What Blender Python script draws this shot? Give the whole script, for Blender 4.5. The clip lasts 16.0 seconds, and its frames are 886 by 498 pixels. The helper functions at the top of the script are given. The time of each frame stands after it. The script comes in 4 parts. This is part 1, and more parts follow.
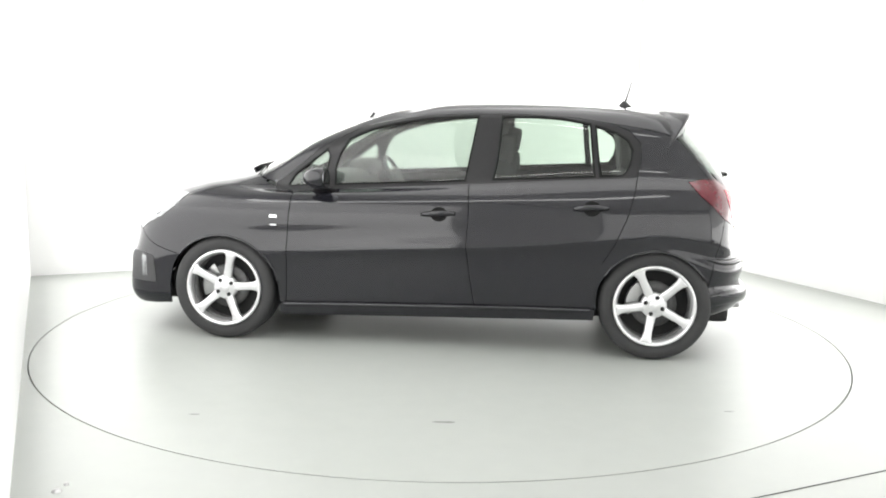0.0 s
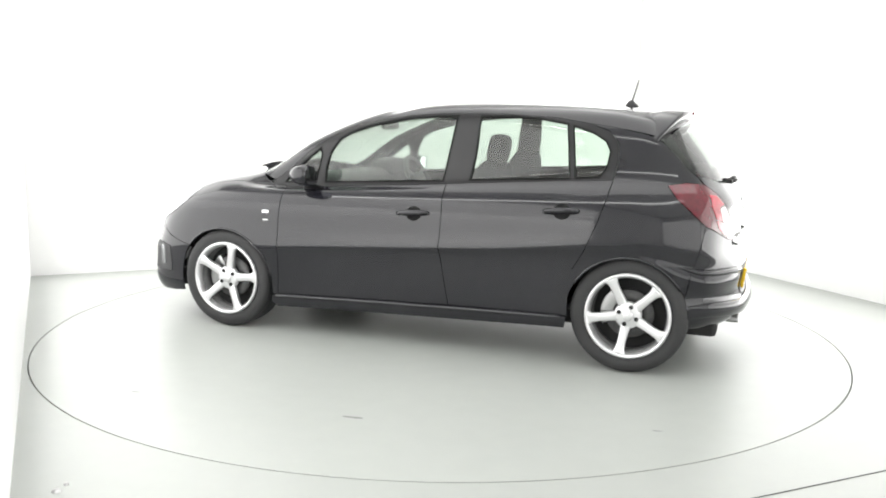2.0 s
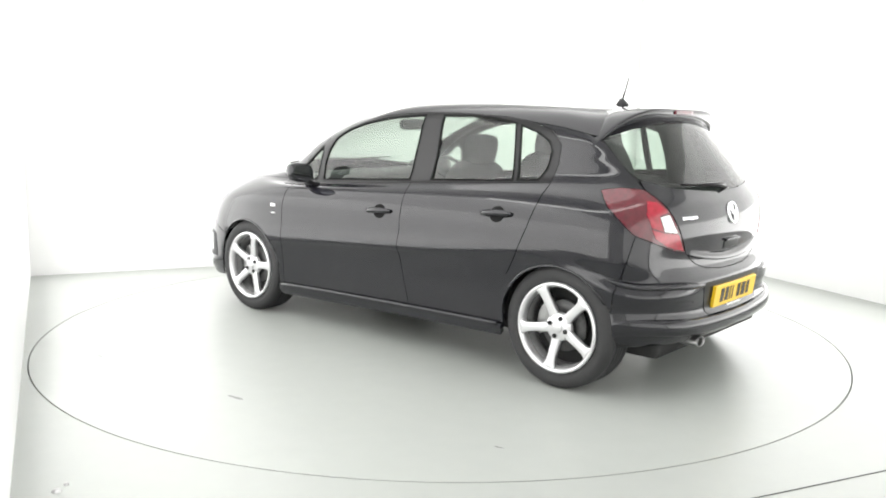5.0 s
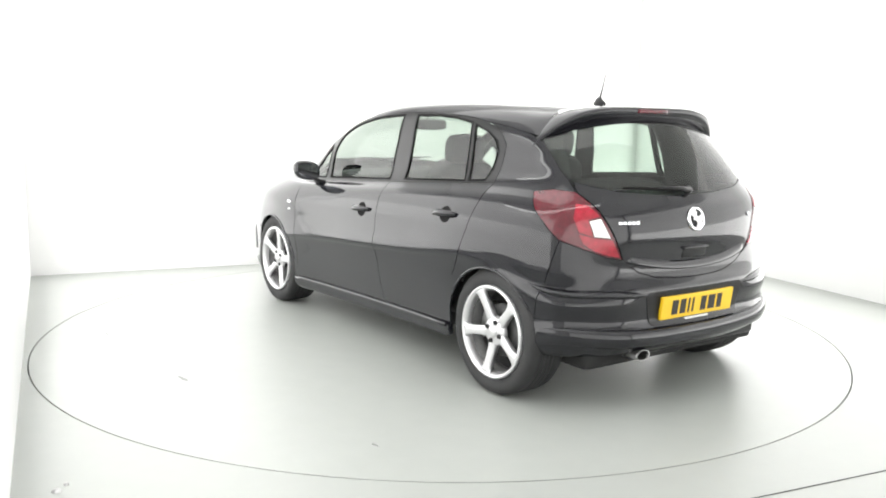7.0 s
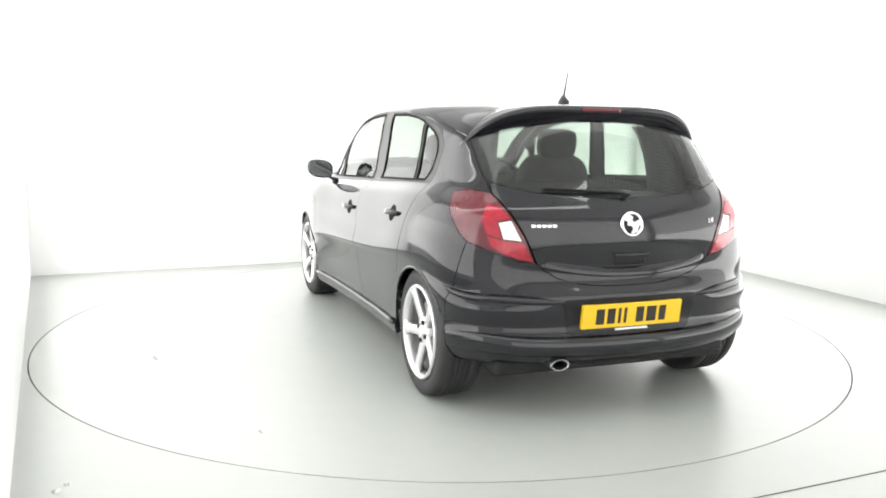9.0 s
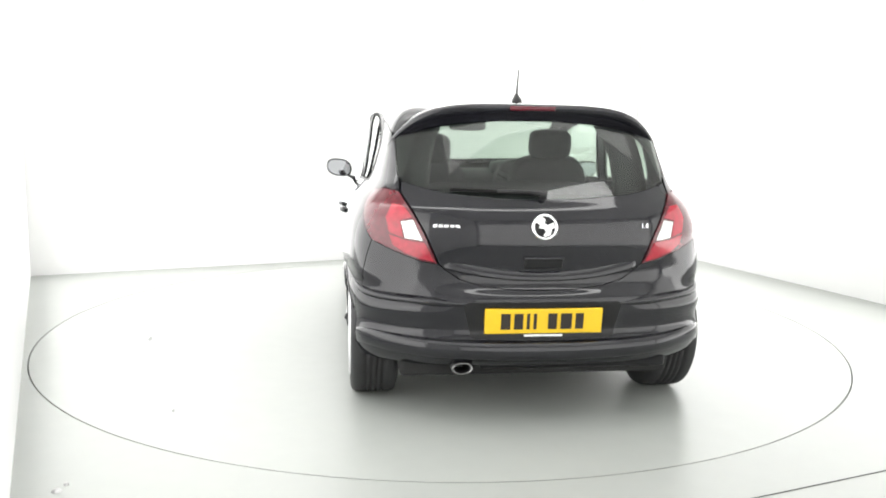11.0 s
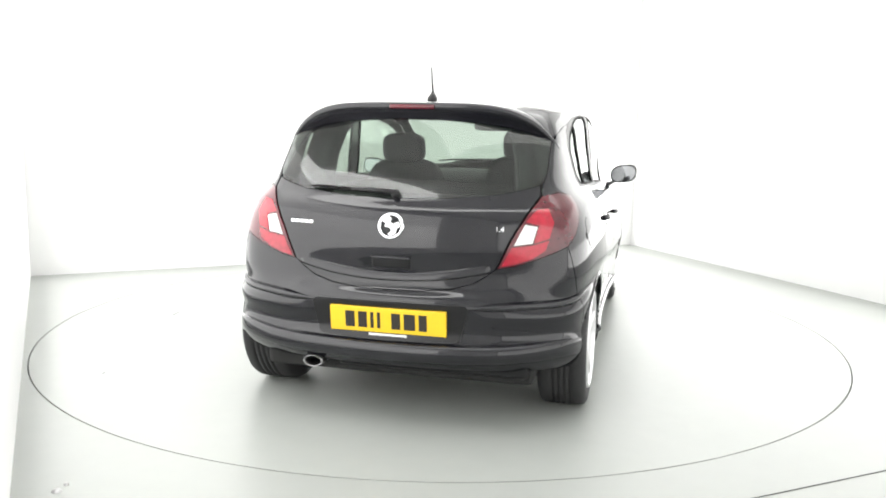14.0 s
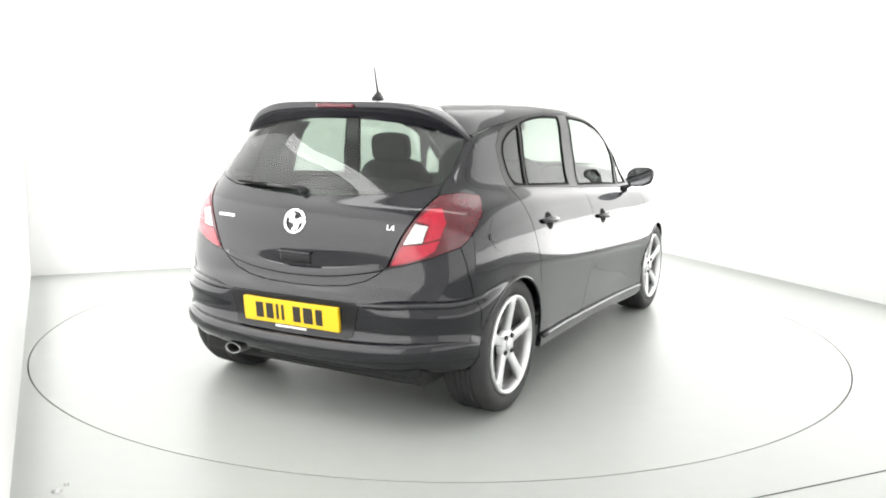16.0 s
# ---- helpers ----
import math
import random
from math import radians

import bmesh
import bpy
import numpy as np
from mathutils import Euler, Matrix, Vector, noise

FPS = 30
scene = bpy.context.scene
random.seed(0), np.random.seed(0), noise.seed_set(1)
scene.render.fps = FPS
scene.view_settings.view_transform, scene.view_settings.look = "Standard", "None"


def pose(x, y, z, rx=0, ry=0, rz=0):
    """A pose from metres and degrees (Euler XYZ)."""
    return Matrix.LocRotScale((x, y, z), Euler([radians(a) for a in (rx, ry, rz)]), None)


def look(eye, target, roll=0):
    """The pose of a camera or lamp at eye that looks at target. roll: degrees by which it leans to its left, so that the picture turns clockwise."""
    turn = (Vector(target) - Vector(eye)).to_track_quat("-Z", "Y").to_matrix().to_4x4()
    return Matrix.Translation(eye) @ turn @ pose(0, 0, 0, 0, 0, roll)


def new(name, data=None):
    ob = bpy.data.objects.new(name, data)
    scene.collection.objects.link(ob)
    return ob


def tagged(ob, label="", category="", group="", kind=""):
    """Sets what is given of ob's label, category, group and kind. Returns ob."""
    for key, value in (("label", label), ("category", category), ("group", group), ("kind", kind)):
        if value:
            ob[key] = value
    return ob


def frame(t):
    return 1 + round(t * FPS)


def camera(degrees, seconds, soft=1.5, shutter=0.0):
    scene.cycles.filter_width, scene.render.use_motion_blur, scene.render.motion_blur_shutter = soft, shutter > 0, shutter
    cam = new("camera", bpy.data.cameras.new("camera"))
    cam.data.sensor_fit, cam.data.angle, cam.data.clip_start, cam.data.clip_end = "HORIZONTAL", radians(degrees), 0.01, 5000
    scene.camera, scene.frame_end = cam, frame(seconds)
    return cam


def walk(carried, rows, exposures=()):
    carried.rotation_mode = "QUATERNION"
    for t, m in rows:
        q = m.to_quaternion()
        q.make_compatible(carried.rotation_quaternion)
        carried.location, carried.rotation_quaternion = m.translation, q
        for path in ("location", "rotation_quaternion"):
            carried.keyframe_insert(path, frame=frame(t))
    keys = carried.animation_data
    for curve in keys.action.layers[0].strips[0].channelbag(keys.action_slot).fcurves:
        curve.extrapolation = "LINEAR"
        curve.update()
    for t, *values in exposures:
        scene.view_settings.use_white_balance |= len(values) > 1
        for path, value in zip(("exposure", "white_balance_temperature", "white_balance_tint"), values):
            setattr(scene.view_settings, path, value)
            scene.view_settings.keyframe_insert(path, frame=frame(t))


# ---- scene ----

cam = camera(55.28, 16.0, soft=1.9)
EYE = (0.0, -5.387, 1.330)
VIEW = look(EYE, (0.005, 0.0, 0.4997), 0.94)
walk(cam, [(0, VIEW), (16.0, VIEW)])

# ---- light: a closed white photo booth with lit wall panels and a curved light bar ----
world = bpy.data.worlds.new("booth")
world.use_nodes = True
world.node_tree.nodes["Background"].inputs[0].default_value = (1, 1, 1, 1)
world.node_tree.nodes["Background"].inputs[1].default_value = 0.02
scene.world = world
scene.view_settings.exposure = 0.0

TURN = radians(23.5)                       # the booth stands askew to the camera
UX, VX = Vector((math.cos(TURN), math.sin(TURN), 0)), Vector((-math.sin(TURN), math.cos(TURN), 0))
U0, U1, V0, V1, HIGH = -2.46, 3.40, -6.2, 2.645, 3.3


def room(u, v, z):
    """A place in the booth: along the back wall, away from the front, up."""
    p = UX * u + VX * v
    return Vector((p.x, p.y, z))


def area_lamp(name, eye, target, sx, sy, watts, colour=(1, 1, 1)):
    d = bpy.data.lights.new(name, "AREA")
    d.shape, d.size, d.size_y, d.energy, d.color = "RECTANGLE", sx, sy, watts, colour
    ob = new(name, d)
    ob.matrix_world = look(eye, target)
    return ob


LAMPS = [
    # name, place, target, long axis, length, height, watts: lit wall panels in rows, brightest low down, and a soft light overhead
    ("left_low", room(-2.37, -1.335, 0.65), room(0.0, -1.335, 0.65), VX, 7.83, 0.60, 40),
    ("left_middle", room(-2.37, -1.335, 1.25), room(0.0, -1.335, 1.25), VX, 7.83, 0.60, 44),
    ("left_high", room(-2.37, -1.335, 2.10), room(0.0, -1.335, 2.10), VX, 7.83, 1.10, 52),
    ("right_low", room(3.37, -1.71, 0.65), room(0.0, -1.71, 0.65), VX, 8.5, 0.60, 74),
    ("right_middle", room(3.37, -1.71, 1.25), room(0.0, -1.71, 1.25), VX, 8.5, 0.60, 29),
    ("right_high", room(3.37, -1.71, 2.10), room(0.0, -1.71, 2.10), VX, 8.5, 1.10, 44),
    ("back", room(0.46, 2.61, 1.40), room(0.46, 0.0, 1.40), UX, 5.76, 2.65, 74),
    ("front", room(0.5, -6.16, 1.40), room(0.5, 0.0, 1.40), UX, 5.4, 2.3, 60),
    ("over", room(0.45, -0.4, 3.26), room(0.45, -0.4, 0), VX, 3.4, 3.4, 68),
]
for nm, e, goal, ax, long, deep, watts in LAMPS:
    lamp = area_lamp("lamp_" + nm, e, goal, long, deep, watts, (1.0, 0.995, 0.98))
    z = (e - goal).normalized()
    x = (ax - z * ax.dot(z)).normalized()
    lamp.matrix_world = Matrix.Translation(e) @ Matrix((x, z.cross(x), z)).transposed().to_4x4()


# ---- materials ----
def material(name, base, rough=0.5, metal=0.0, coat=0.0, grain=0.0, scale=40.0, bump=0.0, spec=0.5, vary=0.0):
    m = bpy.data.materials.new(name)
    m.use_nodes = True
    nt = m.node_tree
    b = nt.nodes["Principled BSDF"]
    b.inputs["Base Color"].default_value = (*base, 1)
    b.inputs["Roughness"].default_value = rough
    b.inputs["Metallic"].default_value = metal
    b.inputs["Coat Weight"].default_value = coat
    b.inputs["Coat Roughness"].default_value = 0.06
    b.inputs["Coat IOR"].default_value = 1.52
    b.inputs["Specular IOR Level"].default_value = spec
    if grain or bump or vary:
        co = nt.nodes.new("ShaderNodeTexCoord")
        n1 = nt.nodes.new("ShaderNodeTexNoise")
        n1.inputs["Scale"].default_value = scale
        n1.inputs["Detail"].default_value = 6
        nt.links.new(co.outputs["Object"], n1.inputs["Vector"])
        n2 = nt.nodes.new("ShaderNodeTexNoise")
        n2.inputs["Scale"].default_value = scale / 17
        n2.inputs["Detail"].default_value = 4
        nt.links.new(co.outputs["Object"], n2.inputs["Vector"])
        add = nt.nodes.new("ShaderNodeMath")
        add.operation = "ADD"
        nt.links.new(n1.outputs["Fac"], add.inputs[0])
        nt.links.new(n2.outputs["Fac"], add.inputs[1])
        if grain:
            mr = nt.nodes.new("ShaderNodeMapRange")
            mr.inputs["From Min"].default_value, mr.inputs["From Max"].default_value = 0.6, 1.4
            mr.inputs["To Min"].default_value, mr.inputs["To Max"].default_value = 1 - grain, 1 + grain
            nt.links.new(add.outputs[0], mr.inputs["Value"])
            mx = nt.nodes.new("ShaderNodeVectorMath")
            mx.operation = "SCALE"
            mx.inputs[0].default_value = base
            nt.links.new(mr.outputs[0], mx.inputs["Scale"])
            nt.links.new(mx.outputs[0], b.inputs["Base Color"])
        if vary:
            rr = nt.nodes.new("ShaderNodeMapRange")
            rr.inputs["From Min"].default_value, rr.inputs["From Max"].default_value = 0.3, 0.7
            rr.inputs["To Min"].default_value, rr.inputs["To Max"].default_value = max(0, rough - vary), rough + vary
            nt.links.new(n2.outputs["Fac"], rr.inputs["Value"])
            nt.links.new(rr.outputs[0], b.inputs["Roughness"])
        if bump:
            bp = nt.nodes.new("ShaderNodeBump")
            bp.inputs["Strength"].default_value = bump
            bp.inputs["Distance"].default_value = 0.002
            nt.links.new(n1.outputs["Fac"], bp.inputs["Height"])
            nt.links.new(bp.outputs[0], b.inputs["Normal"])
    return m


def glass(name, tint, gloss=0.065, rough=0.0):
    """Thin glass: a tinted clear sheet with mirror gloss by Fresnel."""
    m = bpy.data.materials.new(name)
    m.use_nodes = True
    nt = m.node_tree
    nt.nodes.clear()
    out, mix = nt.nodes.new("ShaderNodeOutputMaterial"), nt.nodes.new("ShaderNodeMixShader")
    lw, pw, ml = nt.nodes.new("ShaderNodeLayerWeight"), nt.nodes.new("ShaderNodeMath"), nt.nodes.new("ShaderNodeMath")
    tr, gl = nt.nodes.new("ShaderNodeBsdfTransparent"), nt.nodes.new("ShaderNodeBsdfGlossy")
    lw.inputs["Blend"].default_value = 0.5
    pw.operation, ml.operation = "POWER", "MULTIPLY_ADD"
    pw.inputs[1].default_value = 5.0
    ml.inputs[1].default_value, ml.inputs[2].default_value = 1 - gloss, gloss
    tr.inputs["Color"].default_value = (*tint, 1)
    gl.inputs["Roughness"].default_value = rough
    nt.links.new(lw.outputs["Facing"], pw.inputs[0])
    nt.links.new(pw.outputs[0], ml.inputs[0])
    nt.links.new(ml.outputs[0], mix.inputs[0])
    nt.links.new(tr.outputs[0], mix.inputs[1])
    nt.links.new(gl.outputs[0], mix.inputs[2])
    nt.links.new(mix.outputs[0], out.inputs[0])
    return m


PAINT = material("black_car_paint", (0.009, 0.009, 0.012), 0.35, 0.0, 1.0, grain=0.06, scale=900, spec=0.0)
SATIN = material("satin_black_trim", (0.008, 0.008, 0.009), 0.30, bump=0.05, scale=300, spec=0.35)
RUBBER = material("tyre_rubber", (0.022, 0.022, 0.023), 0.72, grain=0.25, scale=120, bump=0.25)
SEAL = material("rubber_seal", (0.008, 0.008, 0.008), 0.8, grain=0.2, scale=200, spec=0.15)
# dark liners, and the disc that paints the shade inside each wheel
DARK = material("dark_liner_and_shade", (0.012, 0.012, 0.012), 0.85, grain=0.3, scale=60)
ALLOY = material("silver_alloy_paint", (0.66, 0.66, 0.67), 0.34, 0.6, 0.5, grain=0.05, scale=400)
STEEL = material("brushed_steel", (0.38, 0.38, 0.38), 0.35, 1.0, grain=0.12, scale=150)
CHROME = material("chrome", (0.85, 0.85, 0.87), 0.08, 1.0)
RED = material("red_lamp_plastic", (0.30, 0.003, 0.018), 0.16, 0, 0.35, grain=0.4, scale=45)
SMOKE = material("dark_red_lamp_plastic", (0.075, 0.002, 0.008), 0.16, 0, 0.4, grain=0.45, scale=40)
CLEAR = material("clear_lamp_plastic", (0.60, 0.59, 0.58), 0.12, 0.2, 1.0, grain=0.30, scale=160)
HEADLAMP = material("headlamp_plastic", (0.20, 0.205, 0.21), 0.2, 0.4, 0.4, grain=0.5, scale=35)
FABRIC = material("charcoal_seat_fabric", (0.035, 0.035, 0.038), 0.9, grain=0.3, scale=350, bump=0.3)
PLASTIC = material("dark_grey_dashboard_plastic", (0.03, 0.03, 0.032), 0.6, grain=0.2, scale=500, bump=0.2)
YELLOW = material("yellow_plate_plastic", (0.80, 0.51, 0.012), 0.4, 0, 0.3, grain=0.04, scale=80)
INK = material("black_plate_ink", (0.02, 0.015, 0.012), 0.5)
WHITE = material("white_badge_paint", (0.8, 0.8, 0.8), 0.35)
GLASS = glass("green_tinted_glass", (0.66, 0.735, 0.675))
REARGLASS = glass("rear_green_tinted_glass", (0.55, 0.62, 0.57))
MIRROR = material("mirror_glass", (0.45, 0.46, 0.48), 0.02, 1.0)
WALLPAINT = material("white_wall_paint", (0.85, 0.85, 0.845), 0.6, grain=0.015, scale=6, bump=0.03)
FLOORPAINT = material("light_grey_floor_paint", (0.315, 0.329, 0.311), 0.40, grain=0.03, scale=9, vary=0.05, spec=0.42)
TABLEPAINT = material("light_grey_turntable_paint", (0.322, 0.337, 0.318), 0.38, grain=0.035, scale=8, vary=0.06, spec=0.42)
BARREL = material("dull_grey_wheel_barrel", (0.10, 0.10, 0.10), 0.6, 0.3, grain=0.3, scale=60)
SCUFF = material("grey_scuffed_paint", (0.16, 0.165, 0.155), 0.5, grain=0.3, scale=200)
GROOVE = material("dark_joint", (0.03, 0.03, 0.028), 0.8)


# ---- helpers for meshes ----
def link(name, bm, mat, parent=None, label="", smooth=True):
    """One mesh object out of a bmesh."""
    me = bpy.data.meshes.new(name)
    bm.to_mesh(me)
    bm.free()
    me.materials.append(mat)
    if smooth:
        for p in me.polygons:
            p.use_smooth = True
    ob = new(name, me)
    ob.parent = parent
    if label:
        tagged(ob, label)
    return ob


def part(name, bm, mat, parent, label="", smooth=True):
    return link(name, bm, mat, parent, label, smooth)


def box(lo, hi, bevel=0.0, segments=2):
    bm = bmesh.new()
    bmesh.ops.create_cube(bm, size=1)
    for v in bm.verts:
        v.co = Vector([lo[i] + (v.co[i] + 0.5) * (hi[i] - lo[i]) for i in range(3)])
    if bevel:
        bmesh.ops.bevel(bm, geom=bm.edges[:], offset=bevel, segments=segments, affect="EDGES", profile=0.6)
    return bm


def slab(corners, z0, z1):
    """An upright or level block over a plan of corners."""
    bm = bmesh.new()
    lo = [bm.verts.new((c[0], c[1], z0)) for c in corners]
    hi = [bm.verts.new((c[0], c[1], z1)) for c in corners]
    bm.faces.new(hi)
    bm.faces.new(lo[::-1])
    for i in range(len(lo)):
        j = (i + 1) % len(lo)
        bm.faces.new((lo[i], lo[j], hi[j], hi[i]))
    bmesh.ops.recalc_face_normals(bm, faces=bm.faces)
    return bm


def lathe(profile, n=64, centre=(0, 0, 0), closed=False):
    """Turns (radius, y) pairs about the y axis."""
    bm = bmesh.new()
    rings = []
    for k in range(n):
        a = 2 * math.pi * k / n
        rings.append([bm.verts.new((centre[0] + r * math.cos(a), centre[1] + y, centre[2] + r * math.sin(a))) for r, y in profile])
    m = len(profile)
    for k in range(n):
        a, b = rings[k], rings[(k + 1) % n]
        for i in range(m if closed else m - 1):
            j = (i + 1) % m
            bm.faces.new((a[i], a[j], b[j], b[i]))
    bmesh.ops.remove_doubles(bm, verts=bm.verts, dist=1e-6)
    bmesh.ops.recalc_face_normals(bm, faces=bm.faces)
    return bm


def tube(points, radius, n=10, taper=None):
    """A round bar along points."""
    bm = bmesh.new()
    pts = [Vector(p) for p in points]
    rings = []
    for i, p in enumerate(pts):
        d = (pts[min(i + 1, len(pts) - 1)] - pts[max(i - 1, 0)]).normalized()
        side = d.cross(Vector((0, 0, 1)) if abs(d.z) < 0.9 else Vector((1, 0, 0))).normalized()
        up = side.cross(d)
        r = radius if taper is None else radius + (taper - radius) * i / (len(pts) - 1)
        rings.append([bm.verts.new(p + side * r * math.cos(2 * math.pi * k / n) + up * r * math.sin(2 * math.pi * k / n)) for k in range(n)])
    for a, b in zip(rings, rings[1:]):
        for k in range(n):
            bm.faces.new((a[k], a[(k + 1) % n], b[(k + 1) % n], b[k]))
    bm.faces.new(rings[0][::-1])
    bm.faces.new(rings[-1])
    bmesh.ops.recalc_face_normals(bm, faces=bm.faces)
    return bm


def loft(sections, closed=True, caps=True):
    """Skins a row of sections that have equally many points."""
    bm = bmesh.new()
    rows = [[bm.verts.new(p) for p in s] for s in sections]
    m = len(rows[0])
    for a, b in zip(rows, rows[1:]):
        for i in range(m if closed else m - 1):
            j = (i + 1) % m
            bm.faces.new((a[i], a[j], b[j], b[i]))
    if caps and closed:
        bm.faces.new(rows[0][::-1])
        bm.faces.new(rows[-1])
    bmesh.ops.recalc_face_normals(bm, faces=bm.faces)
    return bm


def prism(outline, y0, y1, bevel=0.0, plane="xz"):
    """An outline in the xz (or yz) plane, drawn out along the third axis."""
    bm = bmesh.new()
    put = (lambda a, b, t: (a, t, b)) if plane == "xz" else (lambda a, b, t: (t, a, b))
    lo = [bm.verts.new(put(a, b, y0)) for a, b in outline]
    hi = [bm.verts.new(put(a, b, y1)) for a, b in outline]
    top = bm.faces.new(hi)
    bm.faces.new(lo[::-1])
    for i in range(len(lo)):
        j = (i + 1) % len(lo)
        bm.faces.new((lo[i], lo[j], hi[j], hi[i]))
    bmesh.ops.recalc_face_normals(bm, faces=bm.faces)
    if bevel:
        bmesh.ops.bevel(bm, geom=list(top.edges), offset=bevel, segments=2, affect="EDGES", profile=0.6)
    return bm


# ---- the booth ----
R_TABLE = 2.423
BACK_RIGHT = room(U1, V1, 0)
FRONT_RIGHT = room(U1, V0, 0)
FRONT_LEFT = room(-2.30, V0, 0)
LEFT_FAR = room(-2.52, V1, 0)


def wall(name, a, b, label, thick=0.15):
    d = (b - a).normalized()
    n = Vector((d.y, -d.x, 0))
    if n.dot(a) < 0:
        n = -n
    ob = link(name, slab([a - d * thick, b + d * thick, b + d * thick + n * thick, a - d * thick + n * thick], -0.15, HIGH), WALLPAINT, smooth=False)
    return tagged(ob, label, kind="structure")


wall("wall_back", LEFT_FAR, BACK_RIGHT, "plain white painted booth wall behind the turntable")
wall("wall_side", BACK_RIGHT, FRONT_RIGHT, "plain white painted side wall of the booth")
wall("wall_left", FRONT_LEFT, LEFT_FAR, "plain white painted wall close beside the turntable")
wall("wall_front", FRONT_RIGHT, FRONT_LEFT, "plain white painted wall behind the camera")
CORNERS = [LEFT_FAR, BACK_RIGHT, FRONT_RIGHT, FRONT_LEFT]
tagged(link("ceiling", slab(CORNERS, HIGH, HIGH + 0.1), WALLPAINT, smooth=False), "plain white booth ceiling", kind="structure")


GLOW = bpy.data.materials.new("curved_light_diffuser")
GLOW.use_nodes = True
GLOW.node_tree.nodes["Principled BSDF"].inputs["Base Color"].default_value = (0.8, 0.8, 0.8, 1)
GLOW.node_tree.nodes["Principled BSDF"].inputs["Emission Color"].default_value = (1.0, 0.995, 0.98, 1)
GLOW.node_tree.nodes["Principled BSDF"].inputs["Emission Strength"].default_value = 6.5


def bowed(r0, r1, z0, z1, a0=192, a1=312, n=60):
    """A bar bent round the turntable's axis."""
    secs = []
    for k in range(n + 1):
        a = radians(a0 + (a1 - a0) * k / n)
        secs.append([(0.16 + r * math.cos(a), -0.37 + r * math.sin(a), z) for r, z in ((r0, z0), (r1, z0), (r1, z1), (r0, z1))])
    return loft(secs)


ring_light = tagged(new("curved_light"), "white curved light bar hung over the turntable's edge", "ceiling light")
part("housing", bowed(2.24, 2.45, 2.55, 2.61), WALLPAINT, ring_light, "white painted curved housing", smooth=False)
part("diffuser", bowed(2.26, 2.43, 2.540, 2.548), GLOW, ring_light, "glowing white diffuser", smooth=False)
for k in range(4):
    a = radians(200 + 35 * k)
    part("hanger", tube([(0.16 + 2.36 * math.cos(a), -0.37 + 2.36 * math.sin(a), h) for h in (2.605, HIGH + 0.01)], 0.006, 8), STEEL, ring_light, "thin steel hanger")


def floor_mesh():
    """The floor round the turntable's pit: level, with the pit's rim going down."""
    bm = bmesh.new()
    n = 192
    inner, low, outer = [], [], []
    for k in range(n):
        a = 2 * math.pi * k / n
        d = Vector((math.cos(a), math.sin(a), 0))
        reach = 1e9
        for p, q in zip(CORNERS, CORNERS[1:] + CORNERS[:1]):
            e = q - p
            den = d.x * e.y - d.y * e.x
            if abs(den) > 1e-9:
                t = (p.x * e.y - p.y * e.x) / den
                if t > 0:
                    reach = min(reach, t)
        inner.append(bm.verts.new(d * (R_TABLE + 0.007)))
        low.append(bm.verts.new(d * (R_TABLE + 0.007) + Vector((0, 0, -0.12))))
        outer.append(bm.verts.new(d * (reach + 0.02)))
    for k in range(n):
        j = (k + 1) % n
        bm.faces.new((inner[k], outer[k], outer[j], inner[j]))
        bm.faces.new((low[k], inner[k], inner[j], low[j]))
    bmesh.ops.recalc_face_normals(bm, faces=bm.faces)
    return bm


FLOOR = tagged(link("floor", floor_mesh(), FLOORPAINT, smooth=False), "glossy light grey painted booth floor", kind="structure")
pit = lathe([(0.0, 0.0), (R_TABLE + 0.1, 0.0)], 96)
for v in pit.verts:
    v.co = Vector((v.co.x, v.co.z, -0.11))
tagged(link("pit_floor", pit, GROOVE, smooth=False), "dark bottom of the turntable pit", kind="structure")


def strip(a, b, w, z):
    d = (b - a).normalized()
    n = Vector((-d.y, d.x, 0)) * w / 2
    return slab([a - n, b - n, b + n, a + n], 0.0008, z)


tagged(link("floor_joint", strip(room(-0.6, -2.762, 0), room(3.38, -2.762, 0), 0.006, 0.0016), GROOVE, smooth=False), "thin dark joint in the painted floor", kind="structure")

disc = bmesh.new()
top = [disc.verts.new((R_TABLE * math.cos(2 * math.pi * k / 192), R_TABLE * math.sin(2 * math.pi * k / 192), 0)) for k in range(192)]
low = [disc.verts.new((v.co.x, v.co.y, -0.10)) for v in top]
disc.faces.new(top)
disc.faces.new(low[::-1])
for k in range(192):
    disc.faces.new((low[k], low[(k + 1) % 192], top[(k + 1) % 192], top[k]))
turntable = tagged(link("turntable", disc, TABLEPAINT, smooth=False), "large round light grey turntable flush with the floor", "turntable")


from mathutils.geometry import delaunay_2d_cdt

# ---- the car's skin: rings round one half of the body, from the tail's middle to the nose's ----
CAR_X, CAR_Y = -0.0245, -0.2217
CUT = 14          # steps between neighbouring columns
RISE = 7          # steps between neighbouring rings


